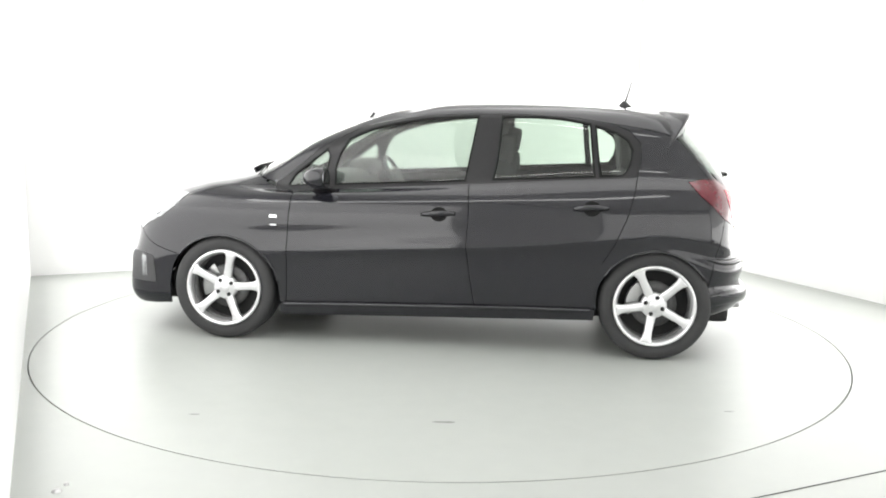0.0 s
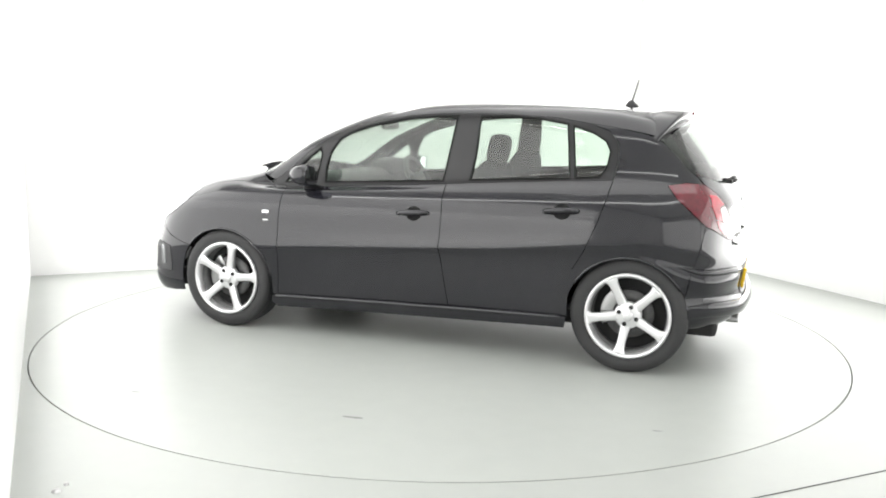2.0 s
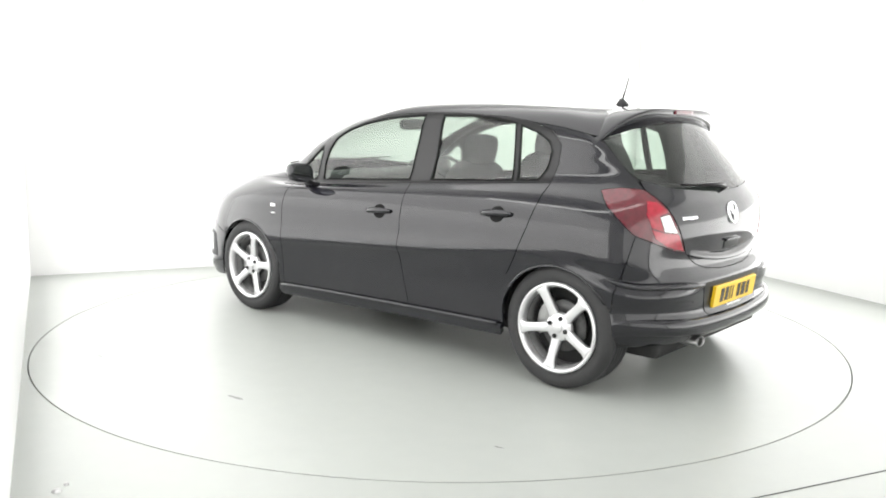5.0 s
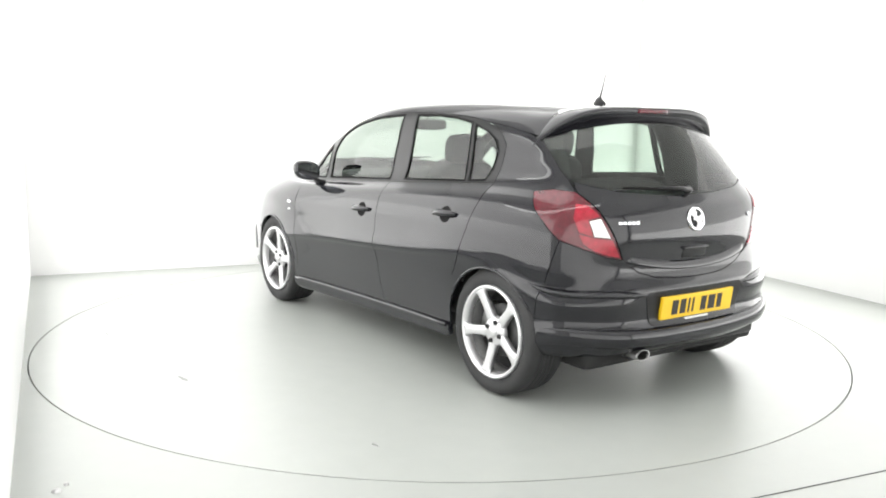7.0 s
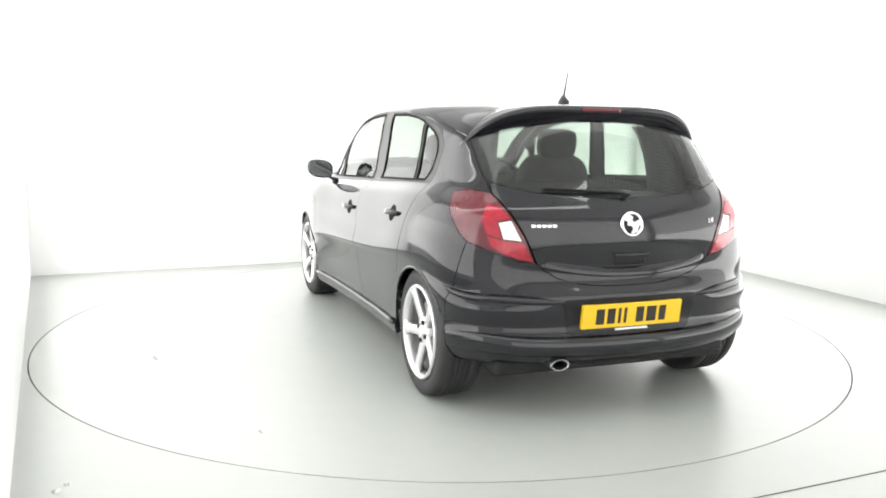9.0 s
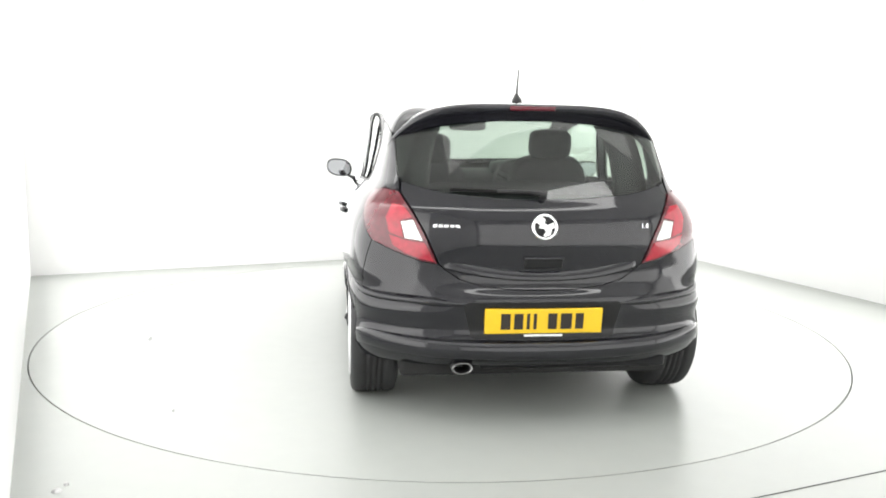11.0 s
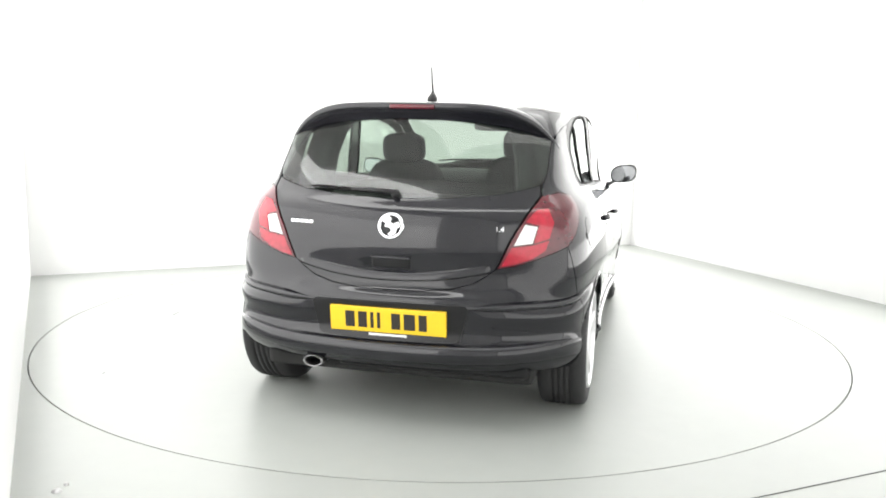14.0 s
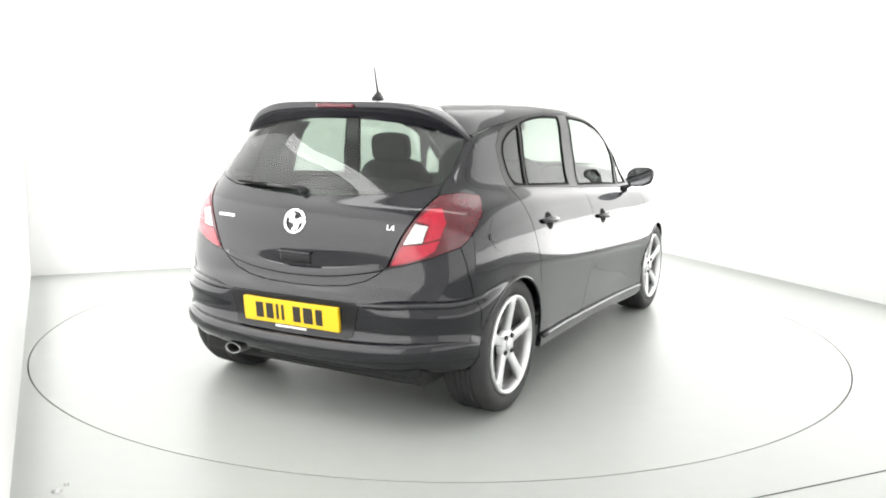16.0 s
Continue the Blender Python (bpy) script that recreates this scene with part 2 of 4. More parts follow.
def ring(tail, bow, corner, side, nose_corner, nose, nose_bow, z, xs=(-1.2, -0.5, 0.45, 1.2), wide=0.55, nose_wide=0.5):
    """tail, nose: x on the middle line; corners: (x, y); side: half-widths at xs; z: at tail, corner, the four sides, corner, nose."""
    pts = [(tail, 0, z[0]), (tail + 0.2 * bow, wide * 0.52, z[0] + 0.1 * (z[1] - z[0])), (tail + bow, wide, z[0] + 0.45 * (z[1] - z[0])), (*corner, z[1])]
    pts += [(x, y, h) for x, y, h in zip(xs, side, z[2:6])]
    pts += [(*nose_corner, z[6]), (nose - nose_bow, nose_wide, z[6] + 0.55 * (z[7] - z[6])), (nose - 0.2 * nose_bow, nose_wide / 2, z[6] + 0.9 * (z[7] - z[6])), (nose, 0, z[7])]
    return np.array(pts, float)


RINGS = [
    ring(-1.66, 0.02, (-1.52, 0.62), (0.66, 0.66, 0.66, 0.66), (1.70, 0.62), 1.96, 0.08, (0.25, 0.25, 0.21, 0.20, 0.18, 0.18, 0.18, 0.18)),
    ring(-1.76, 0.05, (-1.58, 0.755), (0.815, 0.792, 0.792, 0.815), (1.835, 0.695), 2.04, 0.085, (0.252, 0.262, 0.215, 0.205, 0.185, 0.17, 0.178, 0.185)),
    ring(-1.842, 0.055, (-1.625, 0.79), (0.836, 0.813, 0.813, 0.836), (1.875, 0.710), 2.07, 0.08, (0.330, 0.360, 0.275, 0.265, 0.245, 0.235, 0.235, 0.26)),
    ring(-1.806, 0.050, (-1.612, 0.782), (0.840, 0.833, 0.833, 0.840), (1.870, 0.715), 2.06, 0.08, (0.415, 0.440, 0.42, 0.40, 0.38, 0.38, 0.38, 0.38)),
    ring(-1.808, 0.035, (-1.625, 0.788), (0.852, 0.857, 0.859, 0.852), (1.860, 0.718), 2.05, 0.08, (0.495, 0.520, 0.628, 0.592, 0.537, 0.478, 0.47, 0.48)),
    ring(-1.820, 0.070, (-1.603, 0.772), (0.858, 0.871, 0.873, 0.857), (1.840, 0.722), 2.035, 0.085, (0.560, 0.570, 0.668, 0.622, 0.566, 0.512, 0.515, 0.53)),
    ring(-1.772, 0.050, (-1.608, 0.774), (0.858, 0.858, 0.859, 0.858), (1.735, 0.745), 2.035, 0.085, (0.625, 0.660, 0.742, 0.702, 0.662, 0.645, 0.675, 0.68)),
    ring(-1.784, 0.070, (-1.592, 0.764), (0.845, 0.850, 0.853, 0.858), (1.600, 0.755), 1.965, 0.095, (0.80, 0.83, 0.84, 0.81, 0.785, 0.770, 0.788, 0.795)),
    ring(-1.762, 0.070, (-1.580, 0.722), (0.798, 0.808, 0.810, 0.795), (1.42, 0.665), 1.60, 0.06, (0.915, 0.935, 0.955, 0.925, 0.885, 0.880, 0.905, 0.935), xs=(-1.2, -0.5, 0.45, 1.08), nose_wide=0.46),
    ring(-1.715, 0.068, (-1.538, 0.652), (0.724, 0.741, 0.738, 0.712), (1.08, 0.630), 1.19, 0.045, (0.988, 1.028, 1.035, 0.998, 0.935, 0.912, 0.972, 1.028), xs=(-1.2, -0.5, 0.42, 0.92), wide=0.50, nose_wide=0.42),
    ring(-1.598, 0.066, (-1.452, 0.630), (0.682, 0.706, 0.708, 0.670), (0.72, 0.600), 0.78, 0.03, (1.165, 1.140, 1.160, 1.165, 1.155, 1.155, 1.192, 1.232), xs=(-1.2, -0.5, 0.30, 0.63), wide=0.48, nose_wide=0.40),
    ring(-1.470, 0.055, (-1.350, 0.618), (0.642, 0.666, 0.662, 0.624), (0.31, 0.548), 0.34, 0.02, (1.330, 1.250, 1.295, 1.360, 1.354, 1.337, 1.357, 1.385), xs=(-1.15, -0.5, 0.06, 0.25), wide=0.45, nose_wide=0.36),
    ring(-1.415, 0.045, (-1.275, 0.552), (0.572, 0.584, 0.574, 0.526), (0.18, 0.462), 0.21, 0.01, (1.378, 1.345, 1.372, 1.407, 1.400, 1.382, 1.390, 1.405), xs=(-1.10, -0.5, -0.0, 0.14), wide=0.40, nose_wide=0.30),
    ring(-1.360, 0.030, (-1.215, 0.290), (0.290, 0.290, 0.290, 0.270), (0.05, 0.220), 0.07, 0.01, (1.398, 1.403, 1.415, 1.434, 1.428, 1.420, 1.421, 1.423), xs=(-1.05, -0.5, -0.08, 0.02), wide=0.22, nose_wide=0.16),
    ring(-1.310, 0.020, (-1.190, 0.0), (0.0, 0.0, 0.0, 0.0), (-0.02, 0.0), -0.01, 0.0, (1.405, 1.412, 1.422, 1.440, 1.436, 1.430, 1.429, 1.428), xs=(-1.02, -0.5, -0.12, -0.04), wide=0.0, nose_wide=0.0),
]
BELT, GUTTER, LAST = 9, 11, 14


def spline(p, steps, mirror=False):
    """A smooth curve through rows of points: chord-length Catmull-Rom."""
    p = np.asarray(p, float)
    if mirror:
        flip = np.array([1, -1, 1])
        p = np.concatenate([p[1:2] * flip, p, p[-2:-1] * flip])
    else:
        p = np.concatenate([2 * p[:1] - p[1:2], p, 2 * p[-1:] - p[-2:-1]])
    d = np.maximum(np.linalg.norm(np.diff(p, axis=0), axis=1), 1e-4) ** 0.6
    out = []
    for i in range(1, len(p) - 2):
        a, b, c = d[i - 1], d[i], d[i + 1]
        m0 = ((p[i] - p[i - 1]) / a - (p[i + 1] - p[i - 1]) / (a + b) + (p[i + 1] - p[i]) / b) * b
        m1 = ((p[i + 1] - p[i]) / b - (p[i + 2] - p[i]) / (b + c) + (p[i + 2] - p[i + 1]) / c) * b
        for k in range(steps):
            t = k / steps
            h = (2 * t**3 - 3 * t**2 + 1, t**3 - 2 * t**2 + t, -2 * t**3 + 3 * t**2, t**3 - t**2)
            out.append(h[0] * p[i] + h[1] * m0 + h[2] * p[i + 1] + h[3] * m1)
    out.append(p[-2])
    return np.array(out)


ACROSS = np.array([spline(r, CUT, mirror=True) for r in RINGS])                       # ring, column, xyz
SKIN = np.array([spline(ACROSS[:, j], RISE) for j in range(ACROSS.shape[1])])         # column, row, xyz
for _ in range(12):                                                                   # fairs the body lengthwise
    wide = np.concatenate([SKIN[1:2] * (1, -1, 1), SKIN, SKIN[-2:-1] * (1, -1, 1)])
    SKIN = 0.25 * wide[:-2] + 0.5 * wide[1:-1] + 0.25 * wide[2:]
SKIN[:, :, 1] = np.maximum(SKIN[:, :, 1], 0)
SKIN[0, :, 1] = SKIN[-1, :, 1] = 0
NU, NV = SKIN.shape[:2]


def skin_normals():
    wide = np.concatenate([SKIN[1:2] * (1, -1, 1), SKIN, SKIN[-2:-1] * (1, -1, 1)])
    du = (wide[2:] - wide[:-2])
    dv = np.gradient(SKIN, axis=1)
    n = np.cross(dv, du)
    n /= np.maximum(np.linalg.norm(n, axis=2, keepdims=True), 1e-9)
    if (n[NU // 2, NV // 2] * (0, 1, 0)).sum() < 0:
        n = -n
    n[:, -1] = (0, 0, 1)
    return n


NORM = skin_normals()


def at_uv(uv, table):
    """Bilinear look-up on the skin."""
    u, v = np.clip(uv[:, 0], 0, NU - 1.0001), np.clip(uv[:, 1], 0, NV - 1.0001)
    i, j = u.astype(int), v.astype(int)
    a, b = (u - i)[:, None], (v - j)[:, None]
    return (table[i, j] * (1 - a) + table[i + 1, j] * a) * (1 - b) + (table[i, j + 1] * (1 - a) + table[i + 1, j + 1] * a) * b


def find(kind, a, b):
    """The skin's own coordinates of a place: s: side view (x, z); r: rear view (y, z); p: column and ring."""
    if kind == "p":
        return np.array([a * CUT, b * RISE], float)
    ax = (0, 2) if kind == "s" else (1, 2)
    lo, hi = (int(2.3 * CUT), 9 * CUT) if kind == "s" else (0, int(3.6 * CUT))
    top = (GUTTER + 1) * RISE if kind == "s" else (GUTTER + 1) * RISE
    sub = SKIN[lo:hi, :top]
    d = (sub[:, :, ax[0]] - a) ** 2 + (sub[:, :, ax[1]] - b) ** 2
    i, j = np.unravel_index(d.argmin(), d.shape)
    uv = np.array([i + lo, j], float)
    for _ in range(6):
        p = at_uv(uv[None], SKIN)[0]
        e = 0.05
        pu = (at_uv(uv[None] + (e, 0), SKIN)[0] - at_uv(uv[None] - (e, 0), SKIN)[0]) / (2 * e)
        pv = (at_uv(uv[None] + (0, e), SKIN)[0] - at_uv(uv[None] - (0, e), SKIN)[0]) / (2 * e)
        m = np.array([[pu[ax[0]], pv[ax[0]]], [pu[ax[1]], pv[ax[1]]]])
        if abs(np.linalg.det(m)) < 1e-7:
            break
        step = np.linalg.solve(m, np.array([a - p[ax[0]], b - p[ax[1]]]))
        uv = np.clip(uv + np.clip(step, -1.5, 1.5), (lo, 0), (hi, NV - 1))
    return uv


def trace(outline, step=0.022):
    """An outline's places, filled in between: [(kind, a, b), ...] to skin coordinates."""
    out = []
    n = len(outline)
    for k in range(n):
        p, q = outline[k], outline[(k + 1) % n]
        up, uq = find(*p), find(*q)
        gap = at_uv(np.array([up, uq]), SKIN)
        m = max(1, int(np.linalg.norm(gap[1] - gap[0]) / step))
        for i in range(m):
            t = i / m
            if p[0] == q[0] and p[0] != "p":
                out.append(find(p[0], p[1] + (q[1] - p[1]) * t, p[2] + (q[2] - p[2]) * t))
            else:
                out.append(up + (uq - up) * t)
    return np.array(out)


def inside(points, poly):
    x, y = points[:, 0], points[:, 1]
    hit = np.zeros(len(points), bool)
    a, b = poly, np.roll(poly, -1, axis=0)
    for (x0, y0), (x1, y1) in zip(a, b):
        if y0 != y1:
            cross = ((y0 > y) != (y1 > y)) & (x < (x1 - x0) * (y - y0) / (y1 - y0) + x0)
            hit ^= cross
    return hit


def clear_of(points, poly, far):
    a, b = poly, np.roll(poly, -1, axis=0)
    e = b - a
    keep = np.ones(len(points), bool)
    for p, d in zip(a, e):
        t = np.clip(((points - p) @ d) / max(d @ d, 1e-9), 0, 1)
        keep &= np.linalg.norm(points - (p + t[:, None] * d), axis=1) > far
    return keep


NODES = np.stack(np.meshgrid(np.arange(NU), np.arange(NV), indexing="ij"), -1).reshape(-1, 2).astype(float)


def panel(name, outline, mat, parent, label="", holes=(), gap=0.0022, lift=0.0, lip=0.010, side=1, whole=False):
    """A body panel cut out of the skin, with shut-line gaps and edges turned in. side -1: the mirror image; whole: both halves in one."""
    loops = [trace(outline)] + [trace(h) for h in holes]
    inner = NODES[inside(NODES, loops[0])]
    for h in loops[1:]:
        inner = inner[~inside(inner, h)]
    for h in loops:
        if len(inner):
            inner = inner[clear_of(inner, h, 0.45)]
    pts, edges = [], []
    for h in loops:
        k = len(pts)
        pts += list(h)
        edges += [(k + i, k + (i + 1) % len(h)) for i in range(len(h))]
    border = len(pts)
    pts = np.array(pts + list(inner))
    from_cdt = delaunay_2d_cdt([Vector(p) for p in pts], edges, [], 0, 1e-5)
    verts = np.array([tuple(v) for v in from_cdt[0]])
    tris = np.array([f for f in from_cdt[2]])
    mid = verts[tris].mean(axis=1)
    ok = inside(mid, loops[0])
    for h in loops[1:]:
        ok &= ~inside(mid, h)
    tris = tris[ok]
    P, N = at_uv(verts, SKIN), at_uv(verts, NORM)
    N /= np.linalg.norm(N, axis=1)[:, None]
    P = P + N * lift
    # border edges are those with one triangle only
    count = {}
    for t in tris:
        for a, b in ((t[0], t[1]), (t[1], t[2]), (t[2], t[0])):
            count[(a, b)] = count.get((a, b), 0) + 1
    rim = [(a, b) for (a, b) in count if (b, a) not in count]
    middle = set(np.nonzero(P[:, 1] < 1e-4)[0]) if whole else set()
    shift = np.zeros_like(P)
    turn = (np.cross(P[tris[:, 1]] - P[tris[:, 0]], P[tris[:, 2]] - P[tris[:, 0]]) * N[tris[:, 0]]).sum()
    for a, b in rim:
        if a in middle and b in middle:
            continue
        e = P[b] - P[a]
        n = np.cross(N[a], e)
        if turn < 0:
            n = -n
        n /= max(np.linalg.norm(n), 1e-9)
        shift[a] += n
        shift[b] += n
    ln = np.linalg.norm(shift, axis=1)
    P[ln > 1e-6] += shift[ln > 1e-6] / ln[ln > 1e-6][:, None] * gap
    for i in middle:
        P[i, 1] = 0
    coords, normals, faces = [list(map(tuple, P))], [list(map(tuple, N))], [list(map(tuple, tris))]
    # turned-in lip
    lipv, lipn, lipf = [], [], []
    base = len(P)
    for a, b in rim:
        if a in middle and b in middle:
            continue
        k = base + len(lipv)
        out = shift[a] + shift[b]
        out = -out / max(np.linalg.norm(out), 1e-9)
        lipv += [tuple(P[a]), tuple(P[b]), tuple(P[b] - N[b] * lip), tuple(P[a] - N[a] * lip)]
        lipn += [tuple(out)] * 4
        lipf.append((k + 1, k, k + 3, k + 2))
    V = np.array(list(map(tuple, P)) + lipv)
    NN = np.array(list(map(tuple, N)) + lipn)
    F = [tuple(int(i) for i in t) for t in tris] + lipf
    if turn < 0:
        F = [f[::-1] for f in F]
    if whole:
        m = len(V)
        V = np.concatenate([V, V * (1, -1, 1)])
        NN = np.concatenate([NN, NN * (1, -1, 1)])
        F = F + [tuple(i + m for i in f[::-1]) for f in F]
    elif side < 0:
        V, NN, F = V * (1, -1, 1), NN * (1, -1, 1), [f[::-1] for f in F]
    me = bpy.data.meshes.new(name)
    me.from_pydata([tuple(v) for v in V], [], F)
    me.materials.append(mat)
    for p in me.polygons:
        p.use_smooth = True
    me.normals_split_custom_set_from_vertices([tuple(n) for n in NN])
    ob = new(name, me)
    ob.parent = parent
    if label:
        tagged(ob, label)
    return ob


def grown(outline, by):
    """An outline in one view, moved outwards."""
    pts = np.array([q[1:] for q in outline])
    area = 0.5 * np.sum(pts[:, 0] * np.roll(pts[:, 1], -1) - np.roll(pts[:, 0], -1) * pts[:, 1])
    e = np.roll(pts, -1, axis=0) - pts
    n = np.stack([e[:, 1], -e[:, 0]], 1) / np.linalg.norm(e, axis=1)[:, None] * np.sign(area)
    m = n + np.roll(n, 1, axis=0)
    m /= np.maximum((m * m).sum(axis=1) / 2, 0.7)[:, None]
    return [(outline[0][0], *(q + v * by)) for q, v in zip(pts, m)]


def arch(cx, rx, rz, a0, a1, n=16, cz=0.3125):
    """A wheel arch's edge in the side view, by angles from the front."""
    return [("s", cx + rx * math.cos(radians(a0 + (a1 - a0) * i / n)), cz + rz * math.sin(radians(a0 + (a1 - a0) * i / n))) for i in range(n + 1)]


def S(*pts):
    return [("s", *p) for p in pts]


def R(*pts):
    return [("r", *p) for p in pts]


def Q(*pts):
    return [("p", *p) for p in pts]


car = tagged(new("car"), "glossy black five-door hatchback with silver five-spoke alloy wheels", "car")

FX, RX = 1.2555, -1.2555
FRONT_EDGE = S((0.868, 0.245), (0.860, 0.42), (0.850, 0.60), (0.836, 0.80), (0.834, 0.893))
POST = S((-0.195, 0.965), (-0.203, 0.80), (-0.194, 0.61), (-0.215, 0.45), (-0.243, 0.262))
REAR_EDGE = S((-1.135, 1.022), (-1.118, 0.93), (-1.080, 0.80), (-1.02, 0.655), (-0.957, 0.548))
BELTLINE = S((0.834, 0.893), (0.45, 0.925), (-0.195, 0.965))
BELTREAR = S((-0.195, 0.965), (-0.7, 0.998), (-1.135, 1.022))
SILL_F, SILL_R = ("s", 0.868, 0.245), ("s", -0.243, 0.262)

FRONT_GLASS = S((0.590, 0.945), (0.592, 1.03), (0.565, 1.12), (0.517, 1.197), (0.46, 1.228), (0.391, 1.255), (0.259, 1.290), (0.06, 1.322), (-0.10, 1.336), (-0.232, 1.342), (-0.165, 0.985))
REAR_GLASS = S((-0.338, 0.996), (-0.362, 1.12), (-0.378, 1.342), (-0.56, 1.344), (-0.725, 1.332), (-0.862, 1.308), (-0.895, 1.025))
SMALL_GLASS = S((-0.935, 1.028), (-0.903, 1.297), (-1.01, 1.262), (-1.075, 1.222), (-1.102, 1.17), (-1.09, 1.09), (-1.055, 1.036))
NOSE_GLASS = S((0.880, 0.930), (0.840, 0.992), (0.655, 1.135), (0.640, 1.10), (0.668, 0.940))
FRAME_TOP = S((-1.155, 1.12), (-1.150, 1.21), (-1.09, 1.278), (-0.98, 1.318), (-0.80, 1.346), (-0.50, 1.362), (-0.20, 1.362), (0.06, 1.346), (0.27, 1.315))
PILLAR = [("p", 7.35, 10.6), ("p", 7.35, 10.0), ("p", 7.35, 9.4), ("p", 7.35, 9.05)]
LAMP_OUT = S((-1.415, 1.003), (-1.475, 0.935), (-1.545, 0.875), (-1.62, 0.80))
LAMP_LOW = R((0.60, 0.742), (0.53, 0.718), (0.458, 0.706))
LAMP_IN = R((0.458, 0.706), (0.515, 0.835), (0.565, 0.925), (0.618, 1.008))
HEAD_REAR = Q((8.05, 7.62), (7.93, 7.0), (7.97, 6.35), (8.22, 5.75))
GATE_EDGE = R((0.0, 0.598), (0.15, 0.601), (0.27, 0.614), (0.36, 0.640), (0.415, 0.675), (0.452, 0.706))
GLASS_LOW = R((0.605, 1.052), (0.52, 1.030), (0.43, 1.012), (0.2, 0.992), (0.0, 0.988))

for s in (1, -1):
    wing = panel("front_wing", FRONT_EDGE + S((0.90, 0.912)) + Q((7.35, 8.95), (7.6, 8.6), (7.85, 8.05)) + HEAD_REAR + arch(FX, 0.345, 0.318, 38, 180) + S((0.905, 0.245)), PAINT, car, side=s)
    door = panel("front_door", FRONT_EDGE + BELTLINE[1:] + POST[1:], PAINT, car, side=s)
    rear = panel("rear_door", POST[::-1] + BELTREAR[1:] + REAR_EDGE[1:] + arch(RX + 0.012, 0.318, 0.312, 48, 12, 8) + S((-0.935, 0.285)), PAINT, car, side=s)
    frame_ob = panel("window_frame", BELTLINE[:1] + BELTLINE[1:] + BELTREAR[1:] + FRAME_TOP + PILLAR, SATIN, car, "black window surround", holes=(FRONT_GLASS, REAR_GLASS, SMALL_GLASS, NOSE_GLASS), gap=0.0015, side=s)
    for nm, o in (("front_door_window", FRONT_GLASS), ("rear_door_window", REAR_GLASS), ("quarter_window", SMALL_GLASS), ("mirror_quarter_window", NOSE_GLASS)):
        panel(nm, o, GLASS, frame_ob, "clear green-tinted window glass", gap=-0.004, lift=-0.004, lip=0.004, side=s)
        panel("window_seal", grown(o, 0.010), SEAL, frame_ob, "black rubber window seal", holes=(o,), gap=0.0, lift=0.0025, lip=0.008, side=s)
    panel("rear_quarter", REAR_EDGE[::-1] + FRAME_TOP[:4] + Q((3.75, 11.0), (3.35, 11.05)) + Q((3.0, 10.7), (2.95, 10.0), (2.9, 9.6)) + R((0.618, 1.008)) + S((-1.50, 1.018)) + LAMP_OUT + S((-1.60, 0.68), (-1.565, 0.56), (-1.545, 0.44)) + arch(RX + 0.012, 0.318, 0.312, 24, 132)[::-1], PAINT, car, side=s)
    lamp = panel("tail_light", S((-1.50, 1.018)) + LAMP_OUT + LAMP_LOW + LAMP_IN[1:], RED, car, "red and clear tail light", gap=0.002, lift=0.002, side=s)
    panel("side_skirt", S((0.905, 0.240), (0.4, 0.250), (-0.3, 0.262), (-0.93, 0.282)) + S((-0.92, 0.222), (-0.3, 0.203), (0.4, 0.186), (0.905, 0.176)) + [], PAINT, car, lift=0.012, gap=0.001, lip=0.028, side=s)
    panel("a_pillar", PILLAR[::-1] + S((0.27, 1.315)) + Q((7.3, 11.0), (8.0, 11.0), (8.0, 10.0), (8.0, 9.0)), PAINT, car, gap=0.0008, side=s)
    panel("head_light", HEAD_REAR[:1] + Q((8.35, 7.58), (9.0, 7.0), (8.9, 6.0)) + HEAD_REAR[:0:-1], HEADLAMP, car, "clear headlight", lift=0.002, side=s)
    panel("inner_liner", FRONT_EDGE[:1] + S((0.905, 0.245)) + arch(FX, 0.36, 0.335, 180, 60)[1:] + Q((7.5, 8.6)) + S((0.90, 0.912), (0.45, 0.93), (-0.7, 1.0), (-1.135, 1.024)) + S((-1.45, 1.0)) + S((-1.58, 0.80), (-1.57, 0.60)) + arch(RX + 0.012, 0.335, 0.33, 140, 12) + S((-0.93, 0.285)), DARK, car, "dark inner body shell", gap=0.0, lift=-0.014, lip=0.002, side=s)

panel("roof", Q((0, 11.0), (1.5, 11.0), (3.35, 11.05), (3.75, 11.0)) + FRAME_TOP[3:] + Q((7.3, 11.0), (8.0, 11.0), (11, 11.0), (11, 14), (0, 14)), PAINT, car, whole=True, gap=0.0008)
panel("windscreen", Q((8.0, 9.0), (8.0, 10.0), (8.0, 11.0), (11, 11), (11, 9), (9.5, 9)), GLASS, car, "clear green-tinted windscreen", whole=True, lift=-0.003, gap=0.001, lip=0.004)
panel("bonnet", Q((7.35, 8.95), (8.0, 9.0), (9.5, 9.0), (11, 9.0), (11, 7.0), (9.0, 7.0), (8.35, 7.58)) + HEAD_REAR[:1] + Q((7.85, 8.05), (7.6, 8.6)), PAINT, car, whole=True)
front_bumper = panel("front_bumper", Q((11, 7), (9.0, 7.0), (8.9, 6.0), (8.22, 5.75)) + arch(FX, 0.345, 0.318, 38, 0) + S((1.60, 0.20)) + Q((8.0, 1.0), (9.5, 0.9), (11, 0.9)), PAINT, car, whole=True)
rear_bumper = panel("rear_bumper", GATE_EDGE + LAMP_LOW[::-1][1:] + S((-1.62, 0.80), (-1.60, 0.68), (-1.565, 0.56), (-1.545, 0.44)) + arch(RX + 0.012, 0.318, 0.312, 156, 176, 5) + S((-1.56, 0.262)) + Q((3, 1.0), (2, 0.9), (0, 0.9)), PAINT, car, whole=True)
